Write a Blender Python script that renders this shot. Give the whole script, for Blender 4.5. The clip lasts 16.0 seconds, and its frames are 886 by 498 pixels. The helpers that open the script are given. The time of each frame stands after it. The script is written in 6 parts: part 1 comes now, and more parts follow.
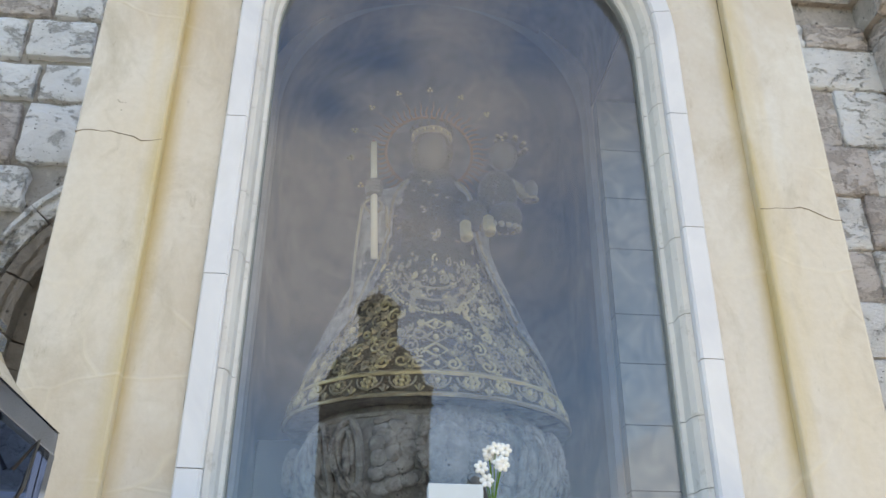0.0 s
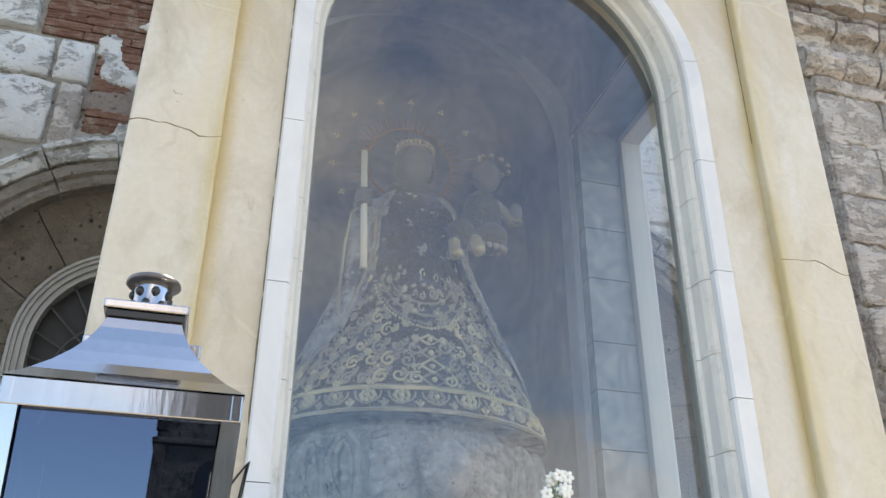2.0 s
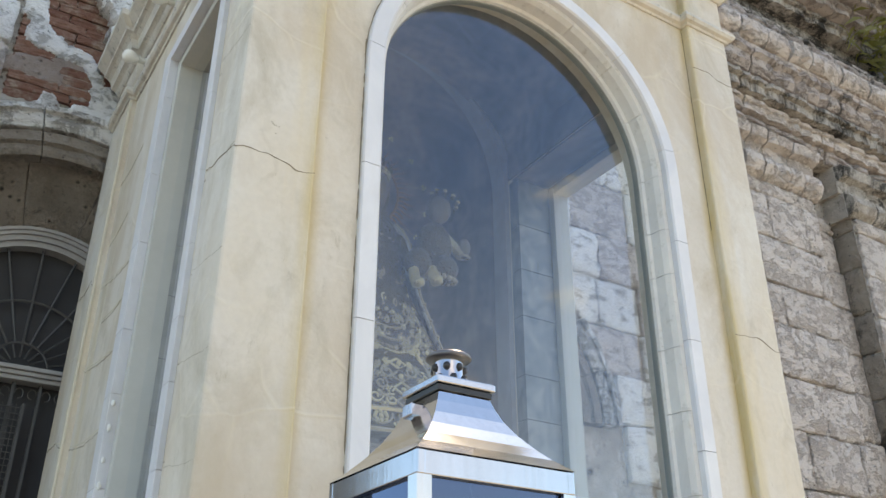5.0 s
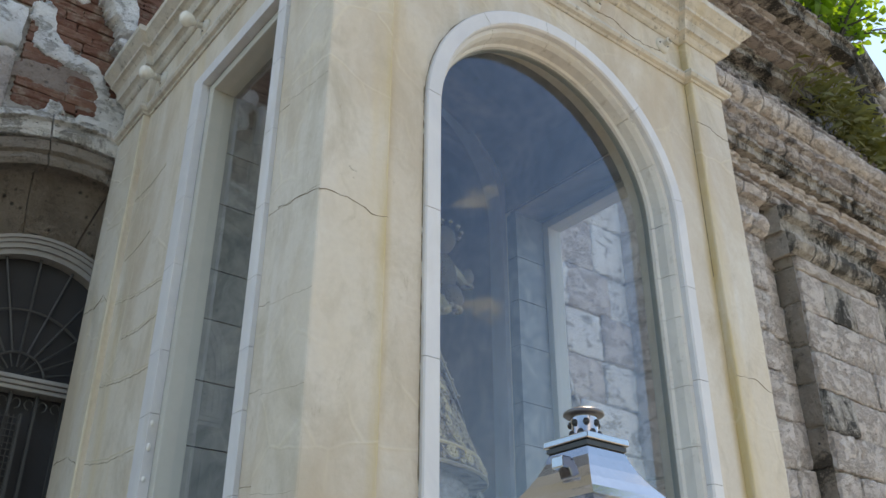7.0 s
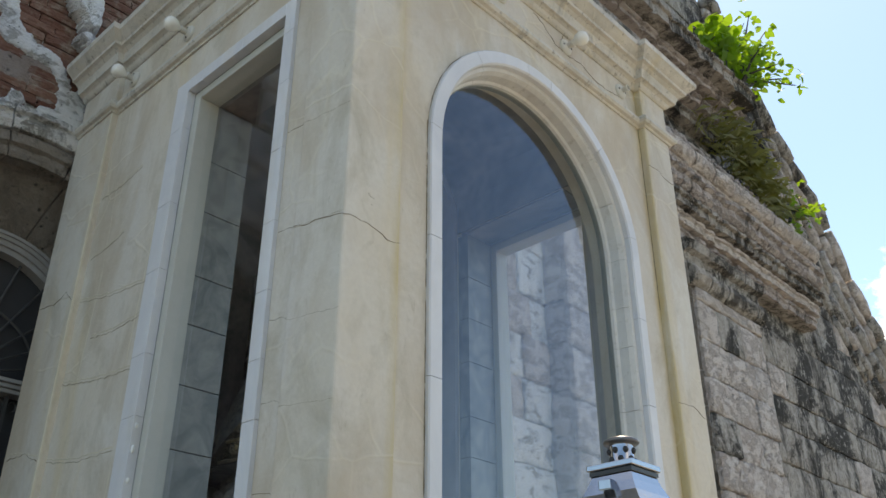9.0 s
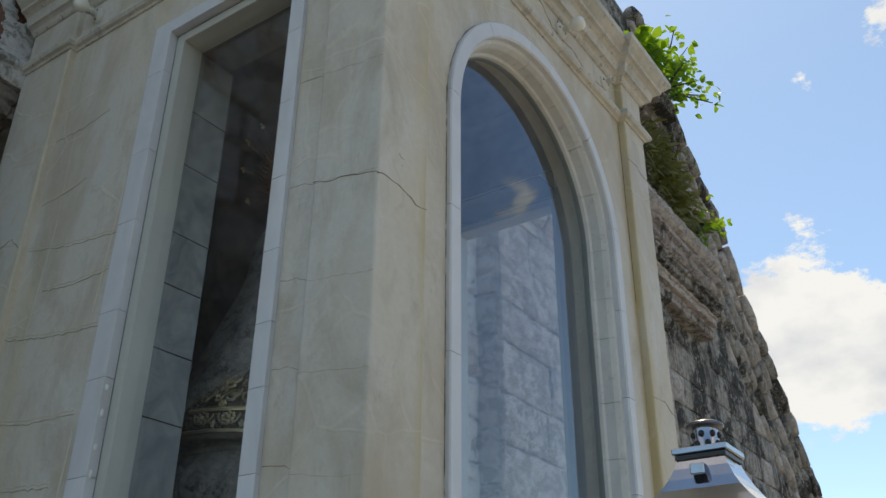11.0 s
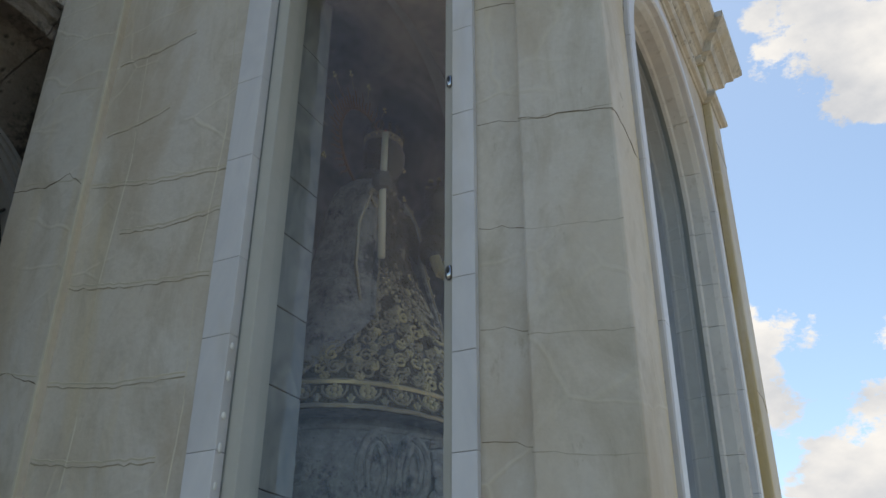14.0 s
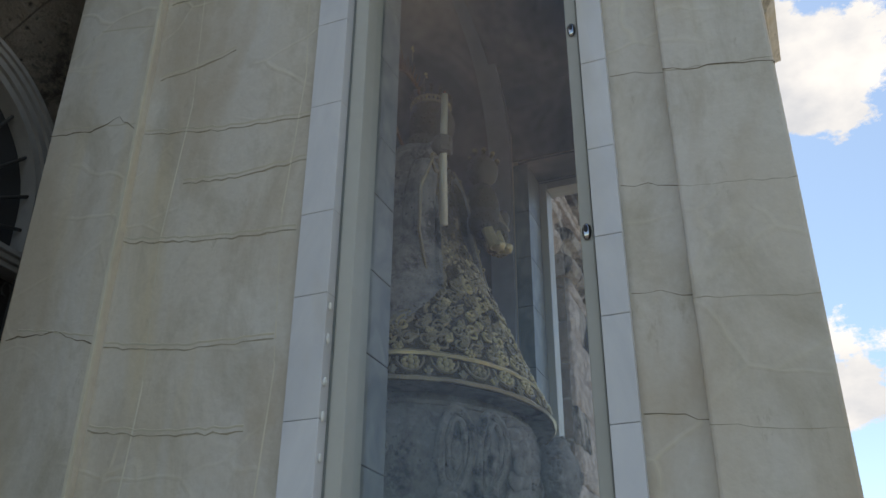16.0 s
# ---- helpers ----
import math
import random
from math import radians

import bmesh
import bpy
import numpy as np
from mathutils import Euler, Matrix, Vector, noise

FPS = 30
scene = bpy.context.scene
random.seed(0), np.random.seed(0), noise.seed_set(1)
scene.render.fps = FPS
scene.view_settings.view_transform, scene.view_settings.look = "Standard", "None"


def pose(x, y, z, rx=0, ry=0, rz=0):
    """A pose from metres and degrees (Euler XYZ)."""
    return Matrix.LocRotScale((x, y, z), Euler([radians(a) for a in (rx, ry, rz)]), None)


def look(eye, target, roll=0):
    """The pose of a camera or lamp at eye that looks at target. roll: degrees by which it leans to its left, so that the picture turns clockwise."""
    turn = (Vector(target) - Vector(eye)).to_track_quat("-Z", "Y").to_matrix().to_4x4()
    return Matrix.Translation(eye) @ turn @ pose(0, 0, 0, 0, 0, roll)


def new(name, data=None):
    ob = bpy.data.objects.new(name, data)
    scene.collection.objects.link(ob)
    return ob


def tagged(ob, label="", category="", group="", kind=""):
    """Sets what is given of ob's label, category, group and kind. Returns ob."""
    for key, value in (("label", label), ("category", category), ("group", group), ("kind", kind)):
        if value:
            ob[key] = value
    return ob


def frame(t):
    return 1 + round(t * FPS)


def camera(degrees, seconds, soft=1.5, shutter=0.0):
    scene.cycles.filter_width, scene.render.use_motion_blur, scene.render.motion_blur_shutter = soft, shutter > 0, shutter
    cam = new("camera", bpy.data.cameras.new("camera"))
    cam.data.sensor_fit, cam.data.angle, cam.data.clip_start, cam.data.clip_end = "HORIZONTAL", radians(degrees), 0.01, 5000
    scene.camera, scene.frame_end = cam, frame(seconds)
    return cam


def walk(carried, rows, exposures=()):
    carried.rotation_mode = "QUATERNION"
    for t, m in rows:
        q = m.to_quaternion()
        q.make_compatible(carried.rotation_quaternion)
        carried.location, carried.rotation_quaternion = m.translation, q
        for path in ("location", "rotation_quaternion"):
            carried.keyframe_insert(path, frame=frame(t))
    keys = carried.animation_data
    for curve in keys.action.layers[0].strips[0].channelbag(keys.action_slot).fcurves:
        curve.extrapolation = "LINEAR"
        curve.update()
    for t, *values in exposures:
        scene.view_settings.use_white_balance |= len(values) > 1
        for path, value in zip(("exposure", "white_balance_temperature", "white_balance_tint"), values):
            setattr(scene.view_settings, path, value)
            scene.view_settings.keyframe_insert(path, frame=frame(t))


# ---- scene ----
cam = camera(52.9, 16.0)
METRES, EYE, TILT, LEAN, TURN = 3.5, 1.55, 0.0, 0.0, -5.0
ROWS = [
    (0.0, 0.0, 0.0, 0.0, -0.16, 27.59, -0.31),
    (0.5, -0.0294, 0.0014, 0.0019, -2.15, 27.45, -0.46),
    (1.0, -0.0638, 0.0081, 0.0051, -4.38, 27.43, -0.36),
    (1.5, -0.0937, 0.0098, 0.0073, -7.4, 27.65, -0.35),
    (2.0, -0.1265, 0.0013, 0.0076, -10.54, 27.86, -0.34),
    (2.5, -0.1573, -0.0086, 0.0097, -13.37, 27.96, -0.34),
    (3.0, -0.1897, -0.013, 0.0143, -16.27, 27.53, -0.16),
    (3.5, -0.2195, -0.0106, 0.0147, -18.77, 27.7, -0.54),
    (4.0, -0.2576, -0.0051, 0.0162, -22.05, 27.49, -0.39),
    (6.5, -0.4169, -0.0068, 0.018, -31.58, 27.37, -0.19),
    (7.0, -0.4397, 0.0029, 0.0216, -33.07, 27.52, -0.15),
    (7.5, -0.4611, 0.0082, 0.0223, -35.19, 27.6, -0.16),
    (8.0, -0.4882, 0.0101, 0.0197, -37.31, 27.78, -0.22),
    (8.5, -0.5169, 0.0105, 0.0164, -39.41, 27.84, -0.11),
    (11.0, -0.5852, 0.1193, 0.0158, -50.31, 27.43, -0.41),
    (11.5, -0.5923, 0.1501, 0.0118, -52.45, 27.46, -0.56),
    (12.0, -0.6018, 0.1852, 0.015, -54.05, 27.48, -0.5),
    (12.5, -0.615, 0.2181, 0.0171, -55.08, 27.51, -0.65),
    (13.0, -0.6288, 0.2609, 0.0192, -56.45, 27.35, -0.67),
    (13.5, -0.6334, 0.2965, 0.0187, -57.46, 27.59, -0.43),
    (14.0, -0.6325, 0.3325, 0.0231, -58.17, 27.65, -0.33),
    (14.5, -0.6406, 0.3562, 0.0202, -58.9, 27.41, -0.25),
    (15.0, -0.6439, 0.3847, 0.0233, -59.84, 27.88, -0.3),
    (15.5, -0.6456, 0.4144, 0.0237, -60.81, 27.68, -0.41),
    (16.0, -0.6442, 0.4517, 0.0242, -62.77, 27.24, -0.37),
]
EXPOSURES = [(0.0, 1.36, 9900, 16), (2.0, 1.42, 10100, 16), (4.0, 1.42, 10200, 16), (7.0, 0.90, 9900, 15), (8.5, 0.78, 9900, 14), (11.0, 0.07, 9200, 12), (13.0, 0.08, 9400, 13), (16.0, 0.29, 9800, 15)]
walk(cam, [(t, pose(0, 0, EYE, TILT, LEAN, TURN) @ pose(METRES * x, METRES * y, METRES * z, 90 + pitch, roll, yaw)) for t, x, y, z, yaw, pitch, roll in ROWS], EXPOSURES)

# directions (azimuth, elevation), radii and weights of the cloud masses
CLOUDS = [(79.4, 20.9, 0.068, 0.36), (82.4, 18.8, 0.042, 0.31), (78.0, 17.6, 0.042, 0.33), (93.2, 37.0, 0.060, 0.36), (81.2, 35.5, 0.016, 0.17), (83.0, 36.0, 0.016, 0.17), (88.0, 12.8, 0.050, 0.34),
          (87.2, 21.0, 0.024, 0.27), (94.2, 17.4, 0.050, 0.36), (97.3, 34.3, 0.040, 0.30), (139.5, 24.3, 0.040, 0.20), (139.5, 31, 0.035, 0.18), (155, 13.0, 0.09, 0.36),
          (110, 11, 0.06, 0.34), (150, 42, 0.05, 0.24), (160, 13.2, 0.045, 0.28), (119, 31, 0.03, 0.22)]
VEILS = [(153, 10, 0.40, 0.9), (182, 38, 0.50, 1.1), (184, 30, 0.26, 1.1), (172, 38, 0.20, 0.6), (-62, 41, 0.44, 1.15)]

# ---- world, sun ----
SUN_DIR = Vector((0.41, 0.19, 0.89)).normalized()
world = bpy.data.worlds.new("world")
scene.world = world
world.use_nodes = True
wt = world.node_tree
wt.nodes.clear()


def wnode(kind, **values):
    n = wt.nodes.new(kind)
    for key, value in values.items():
        n.inputs[key].default_value = value
    return n


sky = wt.nodes.new("ShaderNodeTexSky")
sky.sky_type = "NISHITA"
sky.sun_disc = False
sky.sun_elevation = math.asin(SUN_DIR.z)
sky.sun_rotation = math.atan2(SUN_DIR.x, SUN_DIR.y)
sky.air_density, sky.dust_density, sky.ozone_density = 1.0, 0.35, 1.5
SKY_STRENGTH = 0.11
back = wt.nodes.new("ShaderNodeBackground")
back.inputs[1].default_value = SKY_STRENGTH
wout = wt.nodes.new("ShaderNodeOutputWorld")
coord = wt.nodes.new("ShaderNodeTexCoord")
# cumulus: broad noise on the direction, broken by fine noise
flat = wt.nodes.new("ShaderNodeMapping")
flat.inputs["Location"].default_value = (0.35, 0.1, 0.0)
flat.inputs["Scale"].default_value = (1.0, 1.0, 1.7)
broad = wnode("ShaderNodeTexNoise", Scale=8.5, Detail=13.0, Roughness=0.67)
wt.links.new(coord.outputs["Generated"], flat.inputs[0])
wt.links.new(flat.outputs[0], broad.inputs["Vector"])


def cloud_mass(direction, size, weight):
    """A soft lobe round a direction, that raises the cloud cover there."""
    d = wt.nodes.new("ShaderNodeVectorMath")
    d.operation = "DISTANCE"
    d.inputs[1].default_value = Vector(direction).normalized()
    wt.links.new(coord.outputs["Generated"], d.inputs[0])
    r = wt.nodes.new("ShaderNodeMapRange")
    r.inputs["From Min"].default_value, r.inputs["From Max"].default_value = 0.0, size
    r.inputs["To Min"].default_value, r.inputs["To Max"].default_value = weight, 0.0
    wt.links.new(d.outputs["Value"], r.inputs["Value"])
    return r.outputs[0]


def heading(azimuth, elevation):
    a, e = radians(azimuth), radians(elevation)
    return (math.sin(a) * math.cos(e), math.cos(a) * math.cos(e), math.sin(e))


half = wt.nodes.new("ShaderNodeMath")
half.operation = "MULTIPLY"
half.inputs[1].default_value = 0.95
wt.links.new(broad.outputs["Fac"], half.inputs[0])
cover = half.outputs[0]
for az, el, radius, weight in CLOUDS:
    add = wt.nodes.new("ShaderNodeMath")
    add.operation = "ADD"
    wt.links.new(cover, add.inputs[0])
    wt.links.new(cloud_mass(heading(az, el), radius * 2.1, weight), add.inputs[1])
    cover = add.outputs[0]
ramp = wt.nodes.new("ShaderNodeValToRGB")
ramp.color_ramp.elements[0].position, ramp.color_ramp.elements[1].position = 0.655, 0.715
ramp.color_ramp.elements[0].color, ramp.color_ramp.elements[1].color = (0, 0, 0, 1), (1, 1, 1, 1)
wt.links.new(cover, ramp.inputs[0])
puffs = wnode("ShaderNodeTexNoise", Scale=7.0, Detail=6.0, Roughness=0.55)
wt.links.new(flat.outputs[0], puffs.inputs["Vector"])
tone = wt.nodes.new("ShaderNodeValToRGB")
tone.color_ramp.elements[0].position, tone.color_ramp.elements[1].position = 0.32, 0.58
tone.color_ramp.elements[0].color, tone.color_ramp.elements[1].color = (4.3, 5.5, 7.6, 1), (6.7, 8.0, 10.0, 1)
wt.links.new(puffs.outputs["Fac"], tone.inputs[0])
wmix = wt.nodes.new("ShaderNodeMix")
wmix.data_type = "RGBA"
wt.links.new(ramp.outputs[0], wmix.inputs[0])
air = wt.nodes.new("ShaderNodeMix")
air.data_type, air.blend_type = "RGBA", "MULTIPLY"
air.inputs[0].default_value = 1.0
air.inputs[7].default_value = (1.22, 1.58, 1.86, 1.0)
wt.links.new(sky.outputs[0], air.inputs[6])
wt.links.new(air.outputs[2], wmix.inputs[6])
wt.links.new(tone.outputs[0], wmix.inputs[7])
# thin veil of high cloud
veil = None
for az, el, size, weight in VEILS:
    v = cloud_mass(heading(az, el), size, weight)
    if veil is None:
        veil = v
        continue
    add = wt.nodes.new("ShaderNodeMath")
    add.operation = "ADD"
    wt.links.new(veil, add.inputs[0])
    wt.links.new(v, add.inputs[1])
    veil = add.outputs[0]
soft = wnode("ShaderNodeTexNoise", Scale=3.2, Detail=5.0, Roughness=0.5)
wt.links.new(flat.outputs[0], soft.inputs["Vector"])
lace = wt.nodes.new("ShaderNodeMapRange")
lace.inputs["From Min"].default_value, lace.inputs["From Max"].default_value = 0.33, 0.62
wt.links.new(soft.outputs["Fac"], lace.inputs["Value"])
thin = wt.nodes.new("ShaderNodeMath")
thin.operation, thin.use_clamp = "MULTIPLY", True
wt.links.new(veil, thin.inputs[0])
wt.links.new(lace.outputs[0], thin.inputs[1])
vmix = wt.nodes.new("ShaderNodeMix")
vmix.data_type = "RGBA"
vmix.inputs[7].default_value = (6.2, 7.0, 8.8, 1.0)
wt.links.new(thin.outputs[0], vmix.inputs[0])
wt.links.new(wmix.outputs[2], vmix.inputs[6])
wt.links.new(vmix.outputs[2], back.inputs[0])
wt.links.new(back.outputs[0], wout.inputs[0])

sun = new("sun", bpy.data.lights.new("sun", "SUN"))
sun.data.energy, sun.data.angle, sun.data.color = 3.2, radians(0.53), (1.0, 0.95, 0.87)
sun.matrix_world = look(SUN_DIR * 40, (0, 0, 0))


# ---- materials ----
class Nodes:
    """A material with a Principled shader and short ways to add textures."""

    def __init__(self, name, rough=0.6, metal=0.0, spec=0.5):
        self.m = bpy.data.materials.new(name)
        self.m.use_nodes = True
        self.t = self.m.node_tree
        self.b = self.t.nodes["Principled BSDF"]
        self.b.inputs["Roughness"].default_value = rough
        self.b.inputs["Metallic"].default_value = metal
        self.b.inputs["Specular IOR Level"].default_value = spec
        self.geo = self.t.nodes.new("ShaderNodeNewGeometry")
        self.tex = self.t.nodes.new("ShaderNodeTexCoord")
        self.obj = self.t.nodes.new("ShaderNodeObjectInfo")

    def link(self, a, b):
        self.t.links.new(a, b)

    def place(self, scale=(1, 1, 1), source=None):
        n = self.t.nodes.new("ShaderNodeMapping")
        n.inputs["Scale"].default_value = scale
        self.link(source or self.geo.outputs["Position"], n.inputs[0])
        return n.outputs[0]

    def noise(self, scale, detail=4.0, rough=0.55, stretch=(1, 1, 1), warp=0.0, source=None):
        n = self.t.nodes.new("ShaderNodeTexNoise")
        n.inputs["Scale"].default_value, n.inputs["Detail"].default_value = scale, detail
        n.inputs["Roughness"].default_value, n.inputs["Distortion"].default_value = rough, warp
        self.link(self.place(stretch, source), n.inputs["Vector"])
        return n.outputs["Fac"]

    def pits(self, scale, stretch=(1, 1, 1)):
        n = self.t.nodes.new("ShaderNodeTexVoronoi")
        n.inputs["Scale"].default_value = scale
        self.link(self.place(stretch), n.inputs["Vector"])
        return n.outputs["Distance"]

    def span(self, value, lo, hi, a=0.0, b=1.0):
        n = self.t.nodes.new("ShaderNodeMapRange")
        for key, v in zip(("From Min", "From Max", "To Min", "To Max"), (lo, hi, a, b)):
            n.inputs[key].default_value = v
        self.link(value, n.inputs["Value"])
        return n.outputs[0]

    def math(self, op, a, b):
        n = self.t.nodes.new("ShaderNodeMath")
        n.operation = op
        for i, v in enumerate((a, b)):
            if isinstance(v, (int, float)):
                n.inputs[i].default_value = v
            else:
                self.link(v, n.inputs[i])
        return n.outputs[0]

    def mix(self, fac, a, b, blend="MIX"):
        n = self.t.nodes.new("ShaderNodeMix")
        n.data_type, n.blend_type = "RGBA", blend
        for i, v in ((0, fac), (6, a), (7, b)):
            if isinstance(v, (int, float)):
                n.inputs[i].default_value = v
            elif isinstance(v, tuple):
                n.inputs[i].default_value = (*v, 1.0)
            else:
                self.link(v, n.inputs[i])
        return n.outputs[2]

    def colour(self, c):
        if isinstance(c, tuple):
            self.b.inputs["Base Color"].default_value = (*c, 1.0)
        else:
            self.link(c, self.b.inputs["Base Color"])

    def bump(self, height, strength=0.4, distance=0.01):
        n = self.t.nodes.new("ShaderNodeBump")
        n.inputs["Strength"].default_value, n.inputs["Distance"].default_value = strength, distance
        self.link(height, n.inputs["Height"])
        self.link(n.outputs[0], self.b.inputs["Normal"])


def mat_cream(name="cream_stone_paint", grime=0.0):
    n = Nodes(name, rough=0.6, spec=0.35)
    broad = n.noise(3.0, 5, 0.6, (1, 1, 0.35))
    streak = n.noise(7.0, 4, 0.55, (1, 1, 0.10))
    fine = n.noise(60.0, 4, 0.6)
    c = n.mix(n.span(broad, 0.36, 0.62), (0.635, 0.592, 0.535), (0.64, 0.568, 0.468))
    c = n.mix(n.span(n.noise(1.3, 6, 0.6, (1, 1, 0.7)), 0.50, 0.66, 0, 0.8), c, (0.66, 0.63, 0.57))
    c = n.mix(n.span(streak, 0.54, 0.74, 0, 0.6), c, (0.64, 0.50, 0.28))
    c = n.mix(n.span(n.noise(5.0, 7, 0.7, (1, 1, 0.5), 0.6), 0.50, 0.70, 0, 0.70), c, (0.43, 0.375, 0.285))
    c = n.mix(n.span(n.noise(24.0, 6, 0.75, (1, 1, 0.4)), 0.62, 0.72, 0, 0.5), c, (0.36, 0.30, 0.21))
    c = n.mix(n.span(fine, 0.35, 0.75, 0, 0.14), c, (0.36, 0.31, 0.24))
    c = n.mix(n.span(n.noise(2.1, 6, 0.62, (1, 1, 0.6), 0.5), 0.45, 0.62, 0, 0.78), c, (0.50, 0.408, 0.305))
    c = n.mix(n.span(n.noise(11.0, 5, 0.6, (1, 1, 0.8), 0.9), 0.58, 0.70, 0, 0.28), c, (0.42, 0.36, 0.27))
    # ochre water stains in the angles beside the front pilasters
    axis = n.t.nodes.new("ShaderNodeSeparateXYZ")
    n.link(n.geo.outputs["Position"], axis.inputs[0])
    off = n.math("ABSOLUTE", n.math("SUBTRACT", n.math("ABSOLUTE", n.math("SUBTRACT", axis.outputs[0], 0.20), 0.0), 0.684), 0.0)
    band = n.math("MULTIPLY", n.span(off, 0.002, 0.036, 1, 0), n.span(axis.outputs[1], 1.74, 1.78, 1, 0))
    c = n.mix(n.math("MULTIPLY", band, n.span(n.noise(4.0, 5, 0.65, (3, 3, 0.5)), 0.34, 0.60, 0.1, 0.85)), c, (0.53, 0.41, 0.20))
    if grime:
        c = n.mix(0.55, c, (0.60, 0.59, 0.555))
        c = n.mix(n.span(n.noise(16.0, 5, 0.65, (1, 1, 0.12)), 0.58, 0.72, 0, 0.6), c, (0.20, 0.19, 0.17))
        c = n.mix(n.span(n.noise(9.0, 8, 0.72, (1, 1, 1.6)), 0.46, 0.66, 0, grime), c, (0.36, 0.35, 0.32))
        c = n.mix(n.span(n.noise(40.0, 5, 0.7), 0.58, 0.66, 0, grime), c, (0.14, 0.13, 0.11))
    seam = n.t.nodes.new("ShaderNodeTexVoronoi")
    seam.feature = "DISTANCE_TO_EDGE"
    seam.inputs["Scale"].default_value = 3.4
    bend = n.t.nodes.new("ShaderNodeVectorMath")
    bend.operation = "ADD"
    wob = n.t.nodes.new("ShaderNodeTexNoise")
    wob.inputs["Scale"].default_value = 6.0
    n.link(n.place((1, 1, 1)), wob.inputs["Vector"])
    amp = n.t.nodes.new("ShaderNodeVectorMath")
    amp.operation = "SCALE"
    amp.inputs["Scale"].default_value = 0.10
    n.link(wob.outputs["Color"], amp.inputs[0])
    n.link(n.place((1, 1, 1.5)), bend.inputs[0])
    n.link(amp.outputs[0], bend.inputs[1])
    n.link(bend.outputs[0], seam.inputs["Vector"])
    vein = n.math("MULTIPLY", n.span(seam.outputs["Distance"], 0.0, 0.030, 1, 0), n.span(n.noise(2.2, 3), 0.46, 0.62))
    c = n.mix(n.math("MULTIPLY", vein, 0.28), c, (0.76, 0.69, 0.53))
    n.colour(c)
    n.link(n.span(broad, 0.3, 0.7, 0.5, 0.75), n.b.inputs["Roughness"])
    n.bump(n.math("ADD", n.math("MULTIPLY", fine, 0.6), n.math("ADD", n.math("MULTIPLY", vein, 0.8), n.math("MULTIPLY", n.noise(7.0, 4, 0.5), 2.5))), 0.32, 0.006)
    return n.m


def mat_marble():
    n = Nodes("white_marble", rough=0.42, spec=0.4)
    cloud = n.noise(6.0, 6, 0.62, (1, 1, 0.5), 0.8)
    fine = n.noise(60.0, 3)
    c = n.mix(n.span(cloud, 0.35, 0.68), (0.72, 0.72, 0.73), (0.60, 0.61, 0.64))
    c = n.mix(n.span(n.noise(3.0, 4, 0.6, (1, 1, 0.4)), 0.56, 0.74, 0, 0.5), c, (0.58, 0.50, 0.36))
    c = n.mix(n.span(n.obj.outputs["Random"], 0, 1, 0, 0.16), c, (0.38, 0.38, 0.36))
    n.colour(c)
    n.bump(fine, 0.10, 0.002)
    return n.m


# Beige marble with dark specks, also toned down for the shade of the reveal.
def mat_stain_marble():
    n = Nodes("beige_shaded_marble", rough=0.5, spec=0.35)
    cloud = n.noise(8.0, 6, 0.62, (1, 1, 0.6), 0.8)
    c = n.mix(n.span(cloud, 0.35, 0.68), (0.66, 0.645, 0.61), (0.56, 0.55, 0.53))
    c = n.mix(n.span(n.noise(30.0, 5, 0.7), 0.58, 0.72, 0, 0.5), c, (0.30, 0.27, 0.22))
    n.colour(c)
    n.bump(n.noise(60.0, 3), 0.10, 0.002)
    return n.m


def mat_relief():
    """Small crowded relief between the larger ornaments, shade of its hollows coloured in."""
    n = Nodes("crowded_relief", rough=0.5, metal=0.25, spec=0.4)
    cell, fine = n.pits(75.0), n.noise(70.0, 4, 0.6, warp=1.5)
    h = n.math("ADD", n.span(cell, 0.0, 0.55), fine)
    c = n.mix(n.span(h, 0.55, 1.15), (0.37, 0.31, 0.225), (0.16, 0.13, 0.092))
    c = n.mix(n.span(n.noise(9.0, 4), 0.52, 0.66, 0, 0.6), c, (0.22, 0.22, 0.22))
    n.colour(c)
    n.bump(n.math("MULTIPLY", h, -1.0), 1.0, 0.010)
    return n.m


def mat_tile():
    n = Nodes("veined_grey_tile", rough=0.4, spec=0.45)
    vein = n.noise(9.0, 7, 0.66, (1, 1, 0.8), 1.6)
    c = n.mix(n.span(vein, 0.35, 0.65), (0.28, 0.30, 0.295), (0.14, 0.165, 0.175))
    c = n.mix(n.span(n.obj.outputs["Random"], 0, 1, 0, 0.18), c, (0.45, 0.45, 0.43))
    n.colour(c)
    n.bump(vein, 0.12, 0.003)
    return n.m


